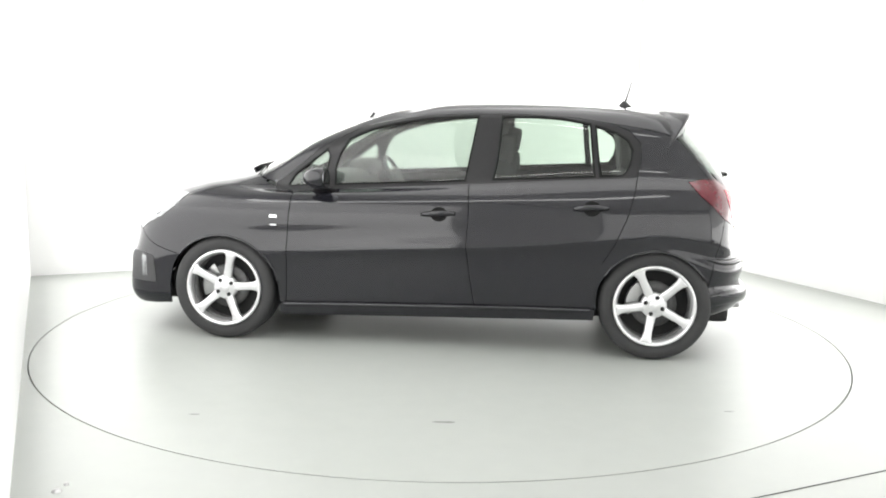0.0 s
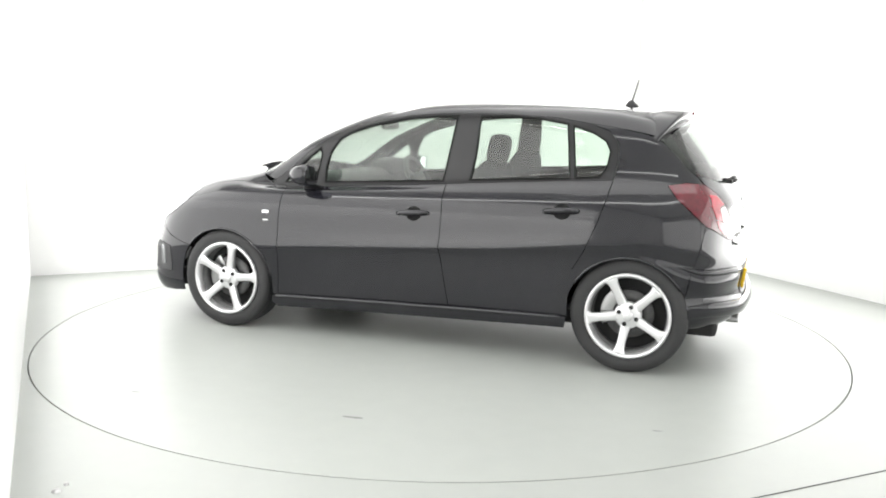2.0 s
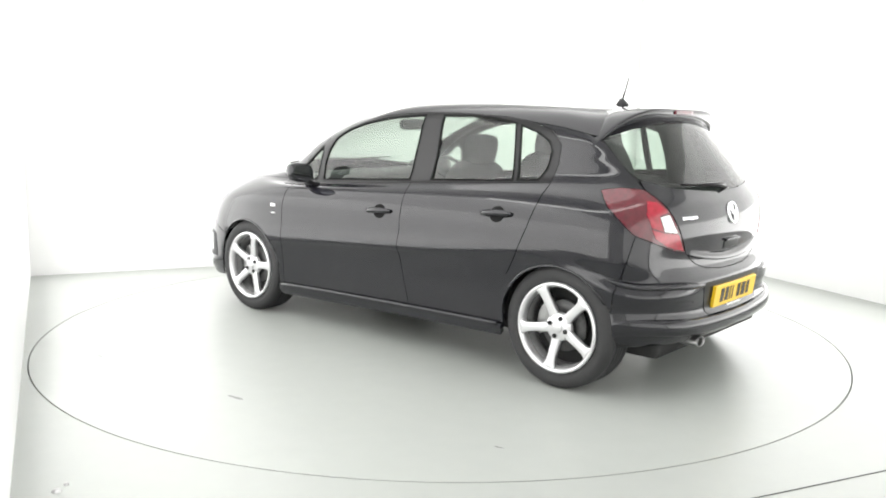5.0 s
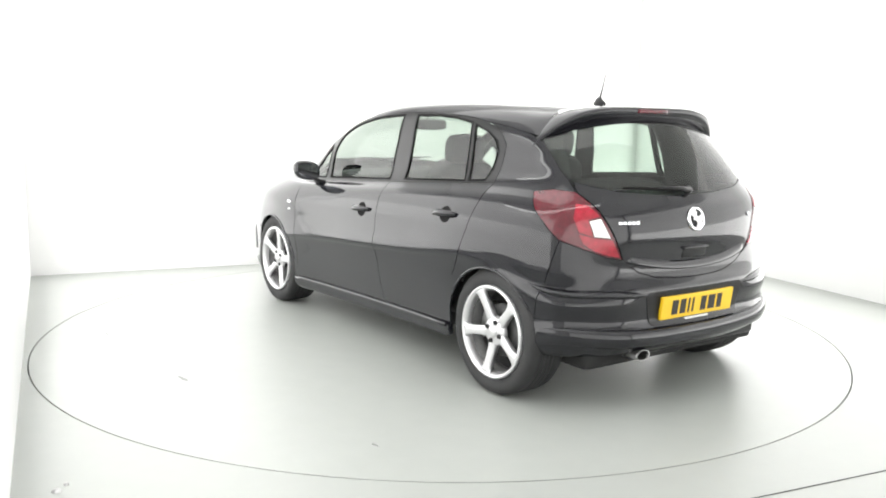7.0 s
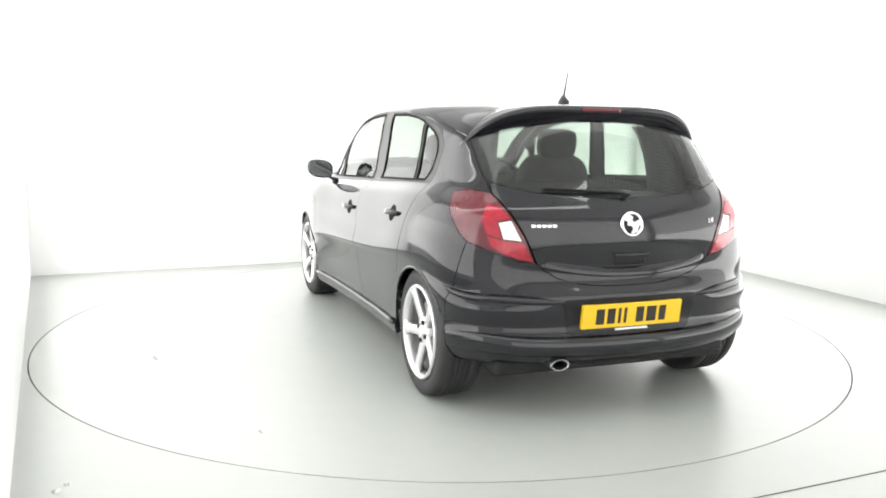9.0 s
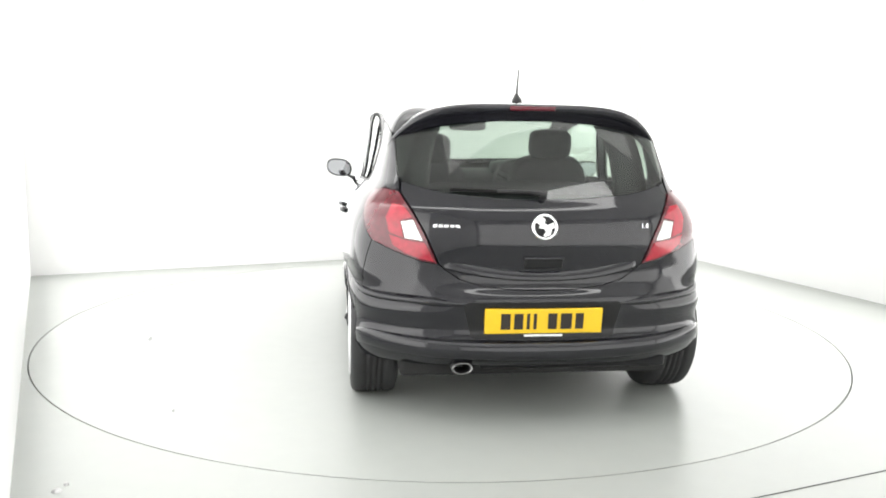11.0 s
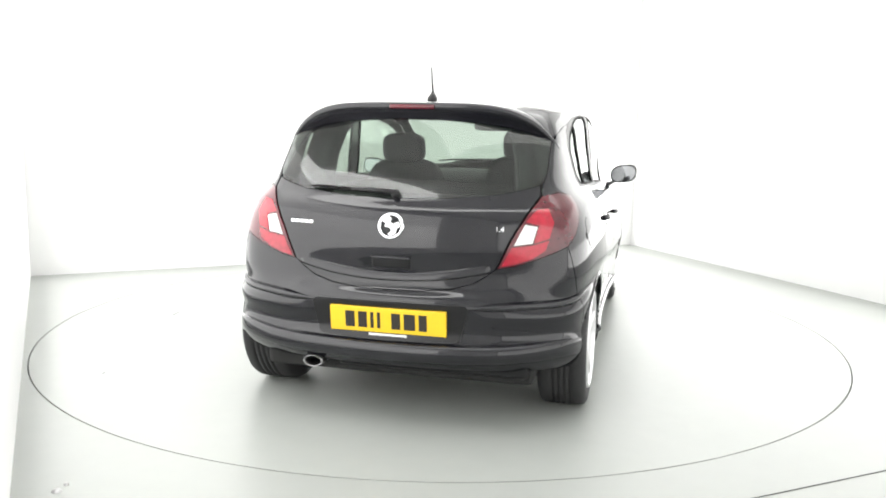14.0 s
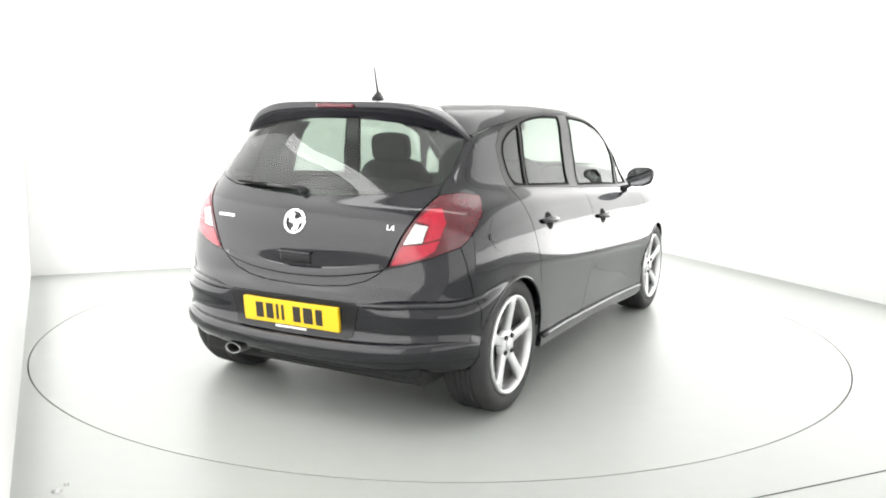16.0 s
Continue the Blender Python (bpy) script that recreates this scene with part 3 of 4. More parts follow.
tailgate = panel("tailgate", GATE_EDGE[:-1] + R((0.452, 0.704), (0.510, 0.836), (0.560, 0.926), (0.613, 1.010)) + GLASS_LOW, PAINT, car, whole=True)
rear_window = panel("rear_window", GLASS_LOW + Q((0, 11.0), (1.5, 11.0), (3.0, 10.9), (2.95, 10.0), (2.9, 9.6)), REARGLASS, tailgate, "green-tinted rear window", whole=True, lift=-0.002, gap=0.0015, lip=0.004)



# ---- wheels ----
def spoke_mesh():
    """A broad spoke that tapers towards the hub and flares into the rim."""
    secs = []
    for r, w, y, d in ((0.030, 0.022, -0.004, 0.030), (0.060, 0.026, -0.002, 0.030), (0.10, 0.0235, 0.004, 0.030), (0.15, 0.022, 0.012, 0.028), (0.185, 0.025, 0.017, 0.026), (0.203, 0.034, 0.019, 0.024), (0.214, 0.050, 0.019, 0.022)):
        secs.append([(-w, y - d, r), (-w, y - 0.006, r), (-w * 0.72, y, r), (0, y - 0.002, r), (w * 0.72, y, r), (w, y - 0.006, r), (w, y - d, r)])
    return loft(secs)


def placed(bm, m):
    bmesh.ops.transform(bm, matrix=m, verts=bm.verts)
    return bm


def wheel(x, y, spin, side):
    """Rim barrel with lip, tyre, five spokes, cap, bolts, brake disc. The outer face looks along +y for side 1."""
    at = Matrix.Translation((x, y * side, 0.3125)) @ (Matrix.Identity(4) if side > 0 else Matrix.Rotation(math.pi, 4, "Z"))
    rim = part("wheel", placed(lathe([(0.200, -0.020), (0.208, 0.006), (0.213, 0.020), (0.222, 0.024), (0.229, 0.019), (0.230, 0.008), (0.222, -0.004), (0.205, -0.024)], 72, closed=True), at), ALLOY, car, "silver five-spoke alloy wheel")
    part("rim_barrel", placed(lathe([(0.196, -0.16), (0.199, -0.018), (0.205, -0.022), (0.203, -0.16)], 64, closed=True), at), BARREL, rim, "dull grey inner rim")
    tyre = [(0.222, -0.002), (0.234, 0.010), (0.262, 0.018), (0.288, 0.015), (0.303, 0.005), (0.3095, -0.009), (0.3115, -0.024)]
    for g in (-0.052, -0.078, -0.104, -0.130):
        tyre += [(0.3125, g + 0.006), (0.305, g + 0.004), (0.305, g - 0.004), (0.3125, g - 0.006)]
    tyre += [(0.3115, -0.160), (0.3085, -0.178), (0.300, -0.192), (0.262, -0.205), (0.222, -0.185)]
    part("tyre", placed(lathe(tyre, 96, closed=True), at), RUBBER, rim, "black low-profile tyre")
    for k in range(5):
        a = radians(spin + 72 * k)
        part("spoke", placed(spoke_mesh(), at @ Matrix.Rotation(math.pi / 2 - a, 4, "Y")), ALLOY, rim)
    part("hub_cap", placed(lathe([(0.0, 0.008), (0.024, 0.008), (0.029, 0.004), (0.030, -0.002)], 32), at), ALLOY, rim)
    part("hub", placed(lathe([(0.026, -0.001), (0.064, -0.003), (0.072, -0.010), (0.074, -0.03)], 40), at), ALLOY, rim)
    for k in range(4):
        a = radians(spin + 45 + 90 * k)
        b = lathe([(0.0, 0.002), (0.008, 0.003), (0.0105, 0.006), (0.012, 0.002), (0.012, -0.006)], 16, (0.049 * math.cos(a), 0, 0.049 * math.sin(a)))
        part("wheel_bolt", placed(b, at), SATIN, rim, "dark recessed wheel bolt")
    part("brake_disc", placed(lathe([(0.05, -0.055), (0.130, -0.055), (0.130, -0.075), (0.05, -0.075)], 48, closed=True), at), BARREL, rim)
    part("brake_caliper", placed(prism([(0.085 * math.cos(radians(a)), 0.085 * math.sin(radians(a))) for a in range(-25, 60, 12)] + [(0.155 * math.cos(radians(a)), 0.155 * math.sin(radians(a))) for a in range(59, -26, -12)], -0.085, -0.048, 0.004), at), STEEL, rim)
    # a dark disc closes the wheel, its colour giving the shade behind the brake
    part("wheel_back", placed(lathe([(0.0, -0.10), (0.20, -0.10)], 32), at), DARK, rim, "dark disc standing in for the shade behind the brake")
    return rim


wheel(FX, 0.812, 103, 1)
wheel(RX, 0.812, 64, 1)
wheel(FX, 0.812, 80, -1)
wheel(RX, 0.812, 92, -1)


def well(x, side):
    """The dark inside of a wheel arch."""
    secs = []
    for k in range(13):
        a = radians(-5 + 190 * k / 12)
        secs.append([(x + r * math.cos(a), side * y, 0.3125 + r * math.sin(a)) for r, y in ((0.335, 0.785), (0.345, 0.76), (0.36, 0.50), (0.05, 0.48))])
    part("wheel_well", loft(secs, closed=False), DARK, car, "dark wheel arch liner")


for x in (FX, RX + 0.012):
    for s in (1, -1):
        well(x, s)
part("underbody", box((-1.70, -0.62, 0.19), (1.80, 0.62, 0.30), 0.03), DARK, car, "dark underbody")


# ---- things on the skin ----
def on_skin(kind, a, b, side=1, lift=0.0):
    uv = find(kind, a, b)[None]
    p, n = at_uv(uv, SKIN)[0], at_uv(uv, NORM)[0]
    n = n / np.linalg.norm(n)
    p = p + n * lift
    return Vector((p[0], p[1] * side, p[2])), Vector((n[0], n[1] * side, n[2]))


def oval(kind, a, b, ra, rb, n=22, power=1.0):
    out = []
    for k in range(n):
        c, s = math.cos(2 * math.pi * k / n), math.sin(2 * math.pi * k / n)
        out.append((kind, a + ra * math.copysign(abs(c) ** power, c), b + rb * math.copysign(abs(s) ** power, s)))
    return out


def hung(bm, place, normal, up=Vector((0, 0, 1))):
    """Moves a mesh built round the origin, facing +z, on to a surface."""
    z = normal.normalized()
    x = up.cross(z).normalized()
    y = z.cross(x)
    bmesh.ops.transform(bm, matrix=Matrix.Translation(place) @ Matrix((x, y, z)).transposed().to_4x4(), verts=bm.verts)
    return bm


PARTS = {}
for ob in list(car.children):
    PARTS.setdefault(ob.name.split(".")[0], []).append(ob)


def handle(x, z, door, s):
    """A bar over a flat dark oval that paints the round pocket's shade."""
    pocket = panel("handle_pocket", oval("s", x - 0.004, z, 0.048, 0.041), SEAL, door, "flat dark oval painted as the handle pocket's shade", gap=0, lift=0.0012, lip=0.002, side=s)
    secs = []
    for k in range(11):
        t = k / 10
        h = 0.011 + 0.006 * math.sin(math.pi * t)
        o = 0.010 + 0.022 * math.sin(math.pi * t) ** 0.6
        p, n = on_skin("s", x + 0.098 - 0.196 * t, z - 0.004 + 0.010 * t, s)
        up = Vector((0, 0, 1))
        secs.append([p + n * (o + d) + up * h * e for d, e in ((-0.012, -0.8), (-0.003, -1), (0.003, -0.5), (0.004, 0.3), (-0.002, 1), (-0.012, 0.8))])
    part("door_handle", loft(secs), PAINT, door, "gloss black pull handle")


def mirror(s):
    """Door mirror: foot, rounded housing, glass that looks back."""
    foot = loft([[(0.655 + dx * k, s * (0.765 + 0.085 * t), 0.905 + 0.022 * t + 0.030 * t * t + dz * k) for dx, dz in ((-0.065, -0.012), (-0.06, 0.012), (0.0, 0.018), (0.06, 0.010), (0.065, -0.012), (0, -0.018))] for t, k in ((0, 1.1), (0.3, 0.75), (0.7, 0.60), (1.0, 0.62))])
    body = part("door_mirror", foot, SATIN, car, "gloss black door mirror on a satin foot")
    secs = []
    for k in range(9):
        t = k / 8
        r = math.sin(math.pi * (0.06 + 0.56 * t)) ** 0.55 if t < 1 else 0.93
        x = 0.735 - 0.125 * t
        sec = []
        for j in range(18):
            a = 2 * math.pi * j / 18
            c, d = math.cos(a), math.sin(a)
            sec.append((x, s * (0.878 + 0.088 * r * math.copysign(abs(c) ** 0.75, c)), 0.984 + 0.062 * r * math.copysign(abs(d) ** 0.8, d) + 0.012 * c * r))
        secs.append(sec)
    part("mirror_housing", loft(secs), PAINT, body, "gloss black mirror housing")
    face = bmesh.new()
    vs = []
    for j in range(28):
        a = 2 * math.pi * j / 28
        c, d = math.cos(a), math.sin(a)
        vs.append(face.verts.new((0.6085, s * (0.878 + 0.076 * math.copysign(abs(c) ** 0.75, c)), 0.984 + 0.051 * math.copysign(abs(d) ** 0.8, d) + 0.011 * c)))
    f = face.faces.new(vs)
    if f.normal.x > 0:
        f.normal_flip()
    ext = bmesh.ops.extrude_face_region(face, geom=[f])
    for g in ext["geom"]:
        if isinstance(g, bmesh.types.BMVert):
            g.co.x -= 0.002
    bmesh.ops.recalc_face_normals(face, faces=face.faces)
    part("mirror_glass", face, MIRROR, body, "mirror glass", smooth=False)


for i, s in enumerate((1, -1)):
    handle(-0.032, 0.795, PARTS["front_door"][i], s)
    handle(-0.885, 0.850, PARTS["rear_door"][i], s)
    mirror(s)
    # white model badges on the wing
    w = PARTS["front_wing"][i]
    for dz, bw, bh in ((0.757, 0.023, 0.009), (0.707, 0.018, 0.004)):
        p, n = on_skin("s", 0.930, dz, s)
        part("wing_badge", hung(box((-bw, -bh, 0.0), (bw, bh, 0.004), 0.0015), p, n), WHITE, w, "small white badge")
    # tail lamp lenses
    tl = PARTS["tail_light"][i]
    tl.data.materials[0] = SMOKE
    panel("red_lens", R((0.650, 0.958), (0.604, 0.952), (0.566, 0.905), (0.620, 0.890), (0.604, 0.816), (0.664, 0.836), (0.678, 0.90)), RED, tl, "bright red lens", gap=0, lift=0.0045, lip=0.004, side=s)
    panel("red_lens", R((0.590, 0.806), (0.514, 0.798), (0.474, 0.717), (0.53, 0.728), (0.60, 0.752), (0.650, 0.785), (0.664, 0.828)), RED, tl, "bright red lens", gap=0, lift=0.0045, lip=0.004, side=s)
    panel("reversing_lens", R((0.615, 0.885), (0.563, 0.895), (0.522, 0.806), (0.598, 0.815)), CLEAR, tl, "clear reversing lens", gap=0.001, lift=0.0050, lip=0.005, side=s)
    # fog lamp pocket in the nose's corner
    panel("fog_light_bezel", Q((7.69, 2.6), (7.74, 4.3), (7.9, 4.75), (8.3, 4.6), (8.25, 2.6)), PLASTIC, front_bumper, "dark fog light bezel", gap=0, lift=0.003, side=s)
    panel("fog_light", Q((7.80, 2.85), (7.83, 4.1), (7.87, 4.35), (7.91, 4.15), (7.88, 2.8)), HEADLAMP, front_bumper, "clear fog light", gap=0, lift=0.006, side=s)
    panel("pillar_trim", REAR_EDGE[:1] + FRAME_TOP[:4] + Q((3.75, 11.0), (3.35, 11.05), (3.05, 10.7), (3.0, 10.0), (2.95, 9.6)), PLASTIC, car, "dark inner pillar trim", gap=0, lift=-0.025, lip=0.002, side=s)

# black border of the rear window, thick pillars inside
for s in (1, -1):
    panel("window_border", Q((3.25, 11.0), (3.2, 10.6), (3.1, 10.0), (3.05, 9.55), (2.75, 9.35), (2.6, 10.0), (2.5, 10.6), (2.35, 11.0)), SATIN, rear_window, "black printed border of the rear window", gap=0, lift=-0.006, lip=0.001, side=s)
    blk = loft([[(-1.13 + fx * 0.3, s * (0.64 - 0.22 * (z - 0.95) - dz), z), (-1.18 + fx * 0.4, s * (0.50 - dz), z), (-1.38 + fx, s * (0.46 - dz), z), (-1.46 + fx, s * (0.50 - dz), z), (-1.42 + fx, s * (0.605 - 0.7 * dz), z)] for z, dz, fx in ((0.95, 0, 0.05), (1.05, 0.005, 0.08), (1.15, 0.02, 0.12), (1.25, 0.05, 0.17), (1.305, 0.08, 0.215))])
    part("pillar_block", blk, PLASTIC, car, "dark padded rear pillar trim")

# bright rolled lips round the wheel arches and a rail on each skirt
for i, s in enumerate((1, -1)):
    for name, cx, rx, rz, a0, a1 in (("front_wing", FX, 0.345, 0.318, 36, 172), ("rear_quarter", RX + 0.012, 0.318, 0.312, 30, 150)):
        pts = [on_skin(*q, s, -0.001)[0] for q in arch(cx, rx, rz, a0, a1, 30)]
        part("arch_lip", tube(pts, 0.007, 8), PAINT, PARTS[name][i], "rolled wheel arch lip")
    rail = [on_skin("s", 0.88 - 1.78 * k / 24, 0.238 + 0.040 * k / 24, s, 0.010)[0] for k in range(25)]
    part("skirt_rail", tube(rail, 0.012, 10), PAINT, PARTS["side_skirt"][i], "gloss black skirt edge")
    for u, v, r in ((8.25, 6.75, 0.045), (8.65, 6.5, 0.05)):
        uv = np.array([[u * CUT, v * RISE]])
        q, n = at_uv(uv, SKIN)[0] * (1, s, 1), at_uv(uv, NORM)[0] * (1, s, 1)
        q, n = Vector(q), Vector(n).normalized()
        part("lamp_reflector", hung(placed(lathe([(0.0, 0.004), (r * 0.5, 0.002), (r * 0.8, 0.006), (r, 0.004), (r, 0.0)], 28), Matrix.Rotation(radians(90), 4, "X")), q, n), CHROME, PARTS["head_light"][i], "round chrome headlight reflector")

# filler cap on the right-hand quarter
panel("filler_cap", oval("s", -1.40, 0.835, 0.075, 0.075), PAINT, PARTS["rear_quarter"][1], gap=0.001, lift=0.0012, lip=0.003, side=-1)
p, n = on_skin("s", -1.478, 0.832, -1)
part("cap_notch", hung(box((-0.008, -0.014, 0), (0.008, 0.014, 0.003), 0.001), p, n), SATIN, PARTS["rear_quarter"][1], "dark notch beside the filler cap")

# ---- spoiler on the tailgate ----
def roof_height(x, y):
    top = SKIN[:, GUTTER * RISE:]
    k = ((top[:, :, 0] - x) ** 2 + (top[:, :, 1] - y) ** 2).argmin()
    return top.reshape(-1, 3)[k][2]


secs = []
for k in range(-24, 25):
    s = k / 24
    q, e = 1 - (1 - abs(s)) ** 1.25, abs(s) ** 5
    y = 0.654 * math.copysign(q, s)
    q = abs(y) / 0.654
    e = q ** 5
    zt, xt = 1.397 - 0.185 * e, -1.475 + 0.150 * q ** 4
    xf = -1.24 - 0.06 * q ** 6
    zr = roof_height(xf, abs(y) * 0.97) - 0.004
    k = min(max((q - 0.62) / 0.34, 0), 1)
    k = k * k * (3 - 2 * k)
    zf = min(zr, zr * (1 - k) + (zt + 0.004) * k)
    secs.append([(xf, y * 0.985, zf), (xf * 0.45 + xt * 0.55, y * 0.995, (zf + zt) / 2 + 0.006), (xt + 0.012, y, zt + 0.003), (xt, y, zt - 0.003), (xt + 0.004, y, zt - 0.020),
                 (xt + 0.030 + 0.01 * e, y * 0.99, zt - 0.062 * (1 - 0.35 * e)), (xt + 0.075, y * 0.985, zt - 0.066 * (1 - 0.35 * e)), (xf, y * 0.97, min(zf - 0.02, zt - 0.045))])
spoiler = part("spoiler", loft(secs), PAINT, tailgate, "gloss black roof spoiler")
stop = []
for k in range(-8, 9):
    y = 0.105 * k / 8
    q = abs(y) / 0.654
    zt, xt = 1.397, -1.475 + 0.150 * q ** 4
    stop.append([(xt - 0.004, y, zt - 0.024), (xt - 0.004, y, zt - 0.006), (xt + 0.01, y, zt - 0.004), (xt + 0.01, y, zt - 0.026)])
part("brake_light", loft(stop), SMOKE, tailgate, "red high-level brake light")

# ---- rear details ----
def on_gate(y, z, out=0.0):
    p, n = on_skin("r", abs(y), z, 1 if y >= 0 else -1)
    return p + n * out, n


p, n = on_gate(0.0, 0.873)
badge = part("emblem", hung(placed(lathe([(0.0, 0.004), (0.046, 0.004), (0.048, 0.0)], 40), Matrix.Rotation(radians(90), 4, "X")), p, n), SATIN, tailgate, "round chrome emblem, plain")
part("emblem_ring", hung(placed(lathe([(0.045, 0.0), (0.045, 0.008), (0.050, 0.010), (0.056, 0.008), (0.058, 0.0)], 48), Matrix.Rotation(radians(90), 4, "X")), p, n), CHROME, badge, "bright chrome ring")
bar = bmesh.new()
vs = [bar.verts.new((x, y, 0.006)) for x, y in ((-0.040, 0.020), (-0.030, 0.034), (-0.010, 0.043), (0.004, 0.030), (-0.004, 0.018), (0.012, 0.008), (0.036, 0.020), (0.042, -0.004), (0.030, -0.010), (0.024, -0.034), (0.000, -0.044), (-0.010, -0.036), (0.004, -0.022), (-0.004, -0.008), (-0.026, -0.004), (-0.022, 0.010))]
bar.faces.new(vs)
ext = bmesh.ops.extrude_face_region(bar, geom=bar.faces[:])
for g in ext["geom"]:
    if isinstance(g, bmesh.types.BMVert):
        g.co.z += 0.005
bmesh.ops.recalc_face_normals(bar, faces=bar.faces)
part("emblem_bar", hung(bar, p, n), WHITE, badge, "bright silver shape across the emblem", smooth=False)
for k in range(5):
    y = 0.470 - 0.0235 * k
    p, n = on_gate(y, 0.873)
    part("name_bar", hung(box((-0.0085, -0.0065, 0), (0.0085, 0.0065, 0.003), 0.001), p, n), CHROME, tailgate, "small chrome lettering bar")
text = bpy.data.curves.new("engine_size", "FONT")
text.body, text.size, text.extrude, text.align_x, text.align_y = "1.4", 0.032, 0.002, "CENTER", "CENTER"
tmp = bpy.data.objects.new("engine_size", text)
scene.collection.objects.link(tmp)
bpy.context.view_layer.update()
letters = bmesh.new()
letters.from_mesh(tmp.evaluated_get(bpy.context.evaluated_depsgraph_get()).to_mesh())
bpy.data.objects.remove(tmp)
p, n = on_gate(-0.463, 0.873, 0.002)
part("engine_size", hung(letters, p, n), CHROME, tailgate, "small chrome engine size figures", smooth=False)
# grab pocket under the emblem
p, n = on_gate(0.0, 0.715)
part("gate_handle", hung(box((-0.085, -0.026, -0.01), (0.085, 0.026, 0.004), 0.008, 3), p, n), SATIN, tailgate, "satin black tailgate grip")
part("grip_lip", hung(box((-0.088, 0.018, -0.005), (0.088, 0.030, 0.016), 0.005, 3), p, n), PAINT, tailgate, "gloss black lip over the grip")

ledge = []
for k in range(-20, 21):
    y = 0.43 * k / 20
    g = 1 - abs(k / 20) ** 3
    p, n = on_gate(y, 0.657 + 0.050 * (k / 20) ** 2)
    up = Vector((0, 0, 1))
    ledge.append([p - n * 0.004 + up * 0.024, p + n * 0.001 * g + up * 0.022, p + n * 0.026 * g - up * 0.012, p + n * 0.022 * g - up * 0.019, p - n * 0.004 - up * 0.022])
part("gate_ledge", loft(ledge), PAINT, tailgate, "gloss black ledge under the grip")

# wiper on the rear window
pts = [on_gate(0.0 + 0.40 * k / 10, 1.003 + 0.016 * k / 10, 0.014)[0] for k in range(11)]
wiper = part("rear_wiper", tube([on_gate(-0.01, 0.998, 0.02)[0], on_gate(0.06, 1.004, 0.028)[0], on_gate(0.2, 1.010, 0.024)[0]], 0.013, 8, 0.007), SATIN, tailgate, "black rear wiper")
part("wiper_blade", tube(pts, 0.010, 8, 0.006), SEAL, wiper)
p, n = on_gate(0.0, 1.0)
part("wiper_pivot", hung(placed(lathe([(0, 0.03), (0.018, 0.028), (0.022, 0.0)], 20), Matrix.Rotation(radians(90), 4, "X")), p, n), SATIN, wiper)

# number plate in its recess
panel("plate_recess", R((0.0, 0.553), (0.33, 0.550), (0.352, 0.540), (0.318, 0.400), (0.295, 0.388), (0.0, 0.380)), SATIN, rear_bumper, "satin black number plate recess", gap=0, lift=0.0025, lip=0.004, whole=True)
tilt = pose(-1.812, 0, 0.468, 0, -7, 0)


def plate_bit(name, lo, hi, mat, parent, bevel=0.0):
    return part(name, placed(box(lo, hi, bevel), tilt), mat, parent, smooth=False)


plate = plate_bit("number_plate", (-0.008, -0.26, -0.0555), (0.010, 0.26, 0.0555), YELLOW, rear_bumper, 0.003)
tagged(plate, "yellow number plate with dark bars")
cursor = 0.190
for k in range(7):
    wdt = (0.042, 0.040, 0.014, 0.014, 0.040, 0.050, 0.036)[k]
    plate_bit("plate_bar", (-0.0095, cursor - wdt, -0.036), (-0.0075, cursor, 0.036), INK, plate)
    cursor -= wdt + (0.050 if k == 3 else 0.016)
part("plate_strip", placed(box((-0.011, -0.085, -0.071), (-0.004, 0.085, -0.060)), tilt), WHITE, rear_bumper, "pale strip under the number plate", smooth=False)

# lower lip of the bumper and the exhaust
lip = []
for k in range(-30, 31):
    u = abs(k) / 30
    uv = np.array([[u * 3.25 * CUT, 2.0 * RISE]])
    p, n = at_uv(uv, SKIN)[0], at_uv(uv, NORM)[0]
    p = Vector((p[0], math.copysign(p[1], k), p[2]))
    n = Vector((n[0], math.copysign(n[1], k), 0)).normalized()
    up = Vector((0, 0, 1))
    g = 1 - 1.1 * u ** 4
    lip.append([p - n * 0.02 + up * 0.052, p + n * 0.003 * g + up * 0.042, p + n * 0.013 * g + up * 0.026, p + n * 0.016 * g, p + n * 0.008 * g - up * 0.025, p - n * 0.03 - up * 0.045])
for s in (1, -1):
    shelf = []
    for k in range(31):
        f = k / 30
        g = math.sin(math.pi * min(1, 0.04 + f * 3, (1 - f) * 6 + 0.02) / 2)
        uv = np.array([[(1.15 + 2.15 * f) * CUT, (4.92 - 0.30 * (1 - f) ** 2) * RISE]])
        p, n = Vector(at_uv(uv, SKIN)[0] * (1, s, 1)), Vector(at_uv(uv, NORM)[0] * (1, s, 1))
        n = Vector((n.x, n.y, 0)).normalized()
        up = Vector((0, 0, 1))
        shelf.append([p - n * 0.006 + up * 0.020 * g, p + n * 0.010 * g + up * 0.006, p + n * 0.015 * g, p + n * 0.012 * g - up * 0.010 * g, p - n * 0.006 - up * 0.034 * g])
    part("bumper_crease", loft(shelf), PAINT, rear_bumper, "gloss black crease round the bumper's corner")
part("bumper_lip", loft(lip), PAINT, rear_bumper, "gloss black lower bumper lip")
tip = []
for x, k in ((-1.62, 0.9), (-1.795, 1.0), (-1.802, 0.97), (-1.802, 0.86), (-1.795, 0.82), (-1.66, 0.8)):
    tip.append([(x, 0.352 + 0.047 * k * math.cos(2 * math.pi * j / 28), 0.255 + 0.026 * k * math.sin(2 * math.pi * j / 28)) for j in range(28)])
exhaust = part("exhaust_tip", loft(tip, caps=False), STEEL, rear_bumper, "oval chrome exhaust tip")
part("exhaust_bore", placed(box((-1.70, 0.31, 0.232), (-1.66, 0.395, 0.278), 0.01), Matrix.Identity(4)), DARK, exhaust)
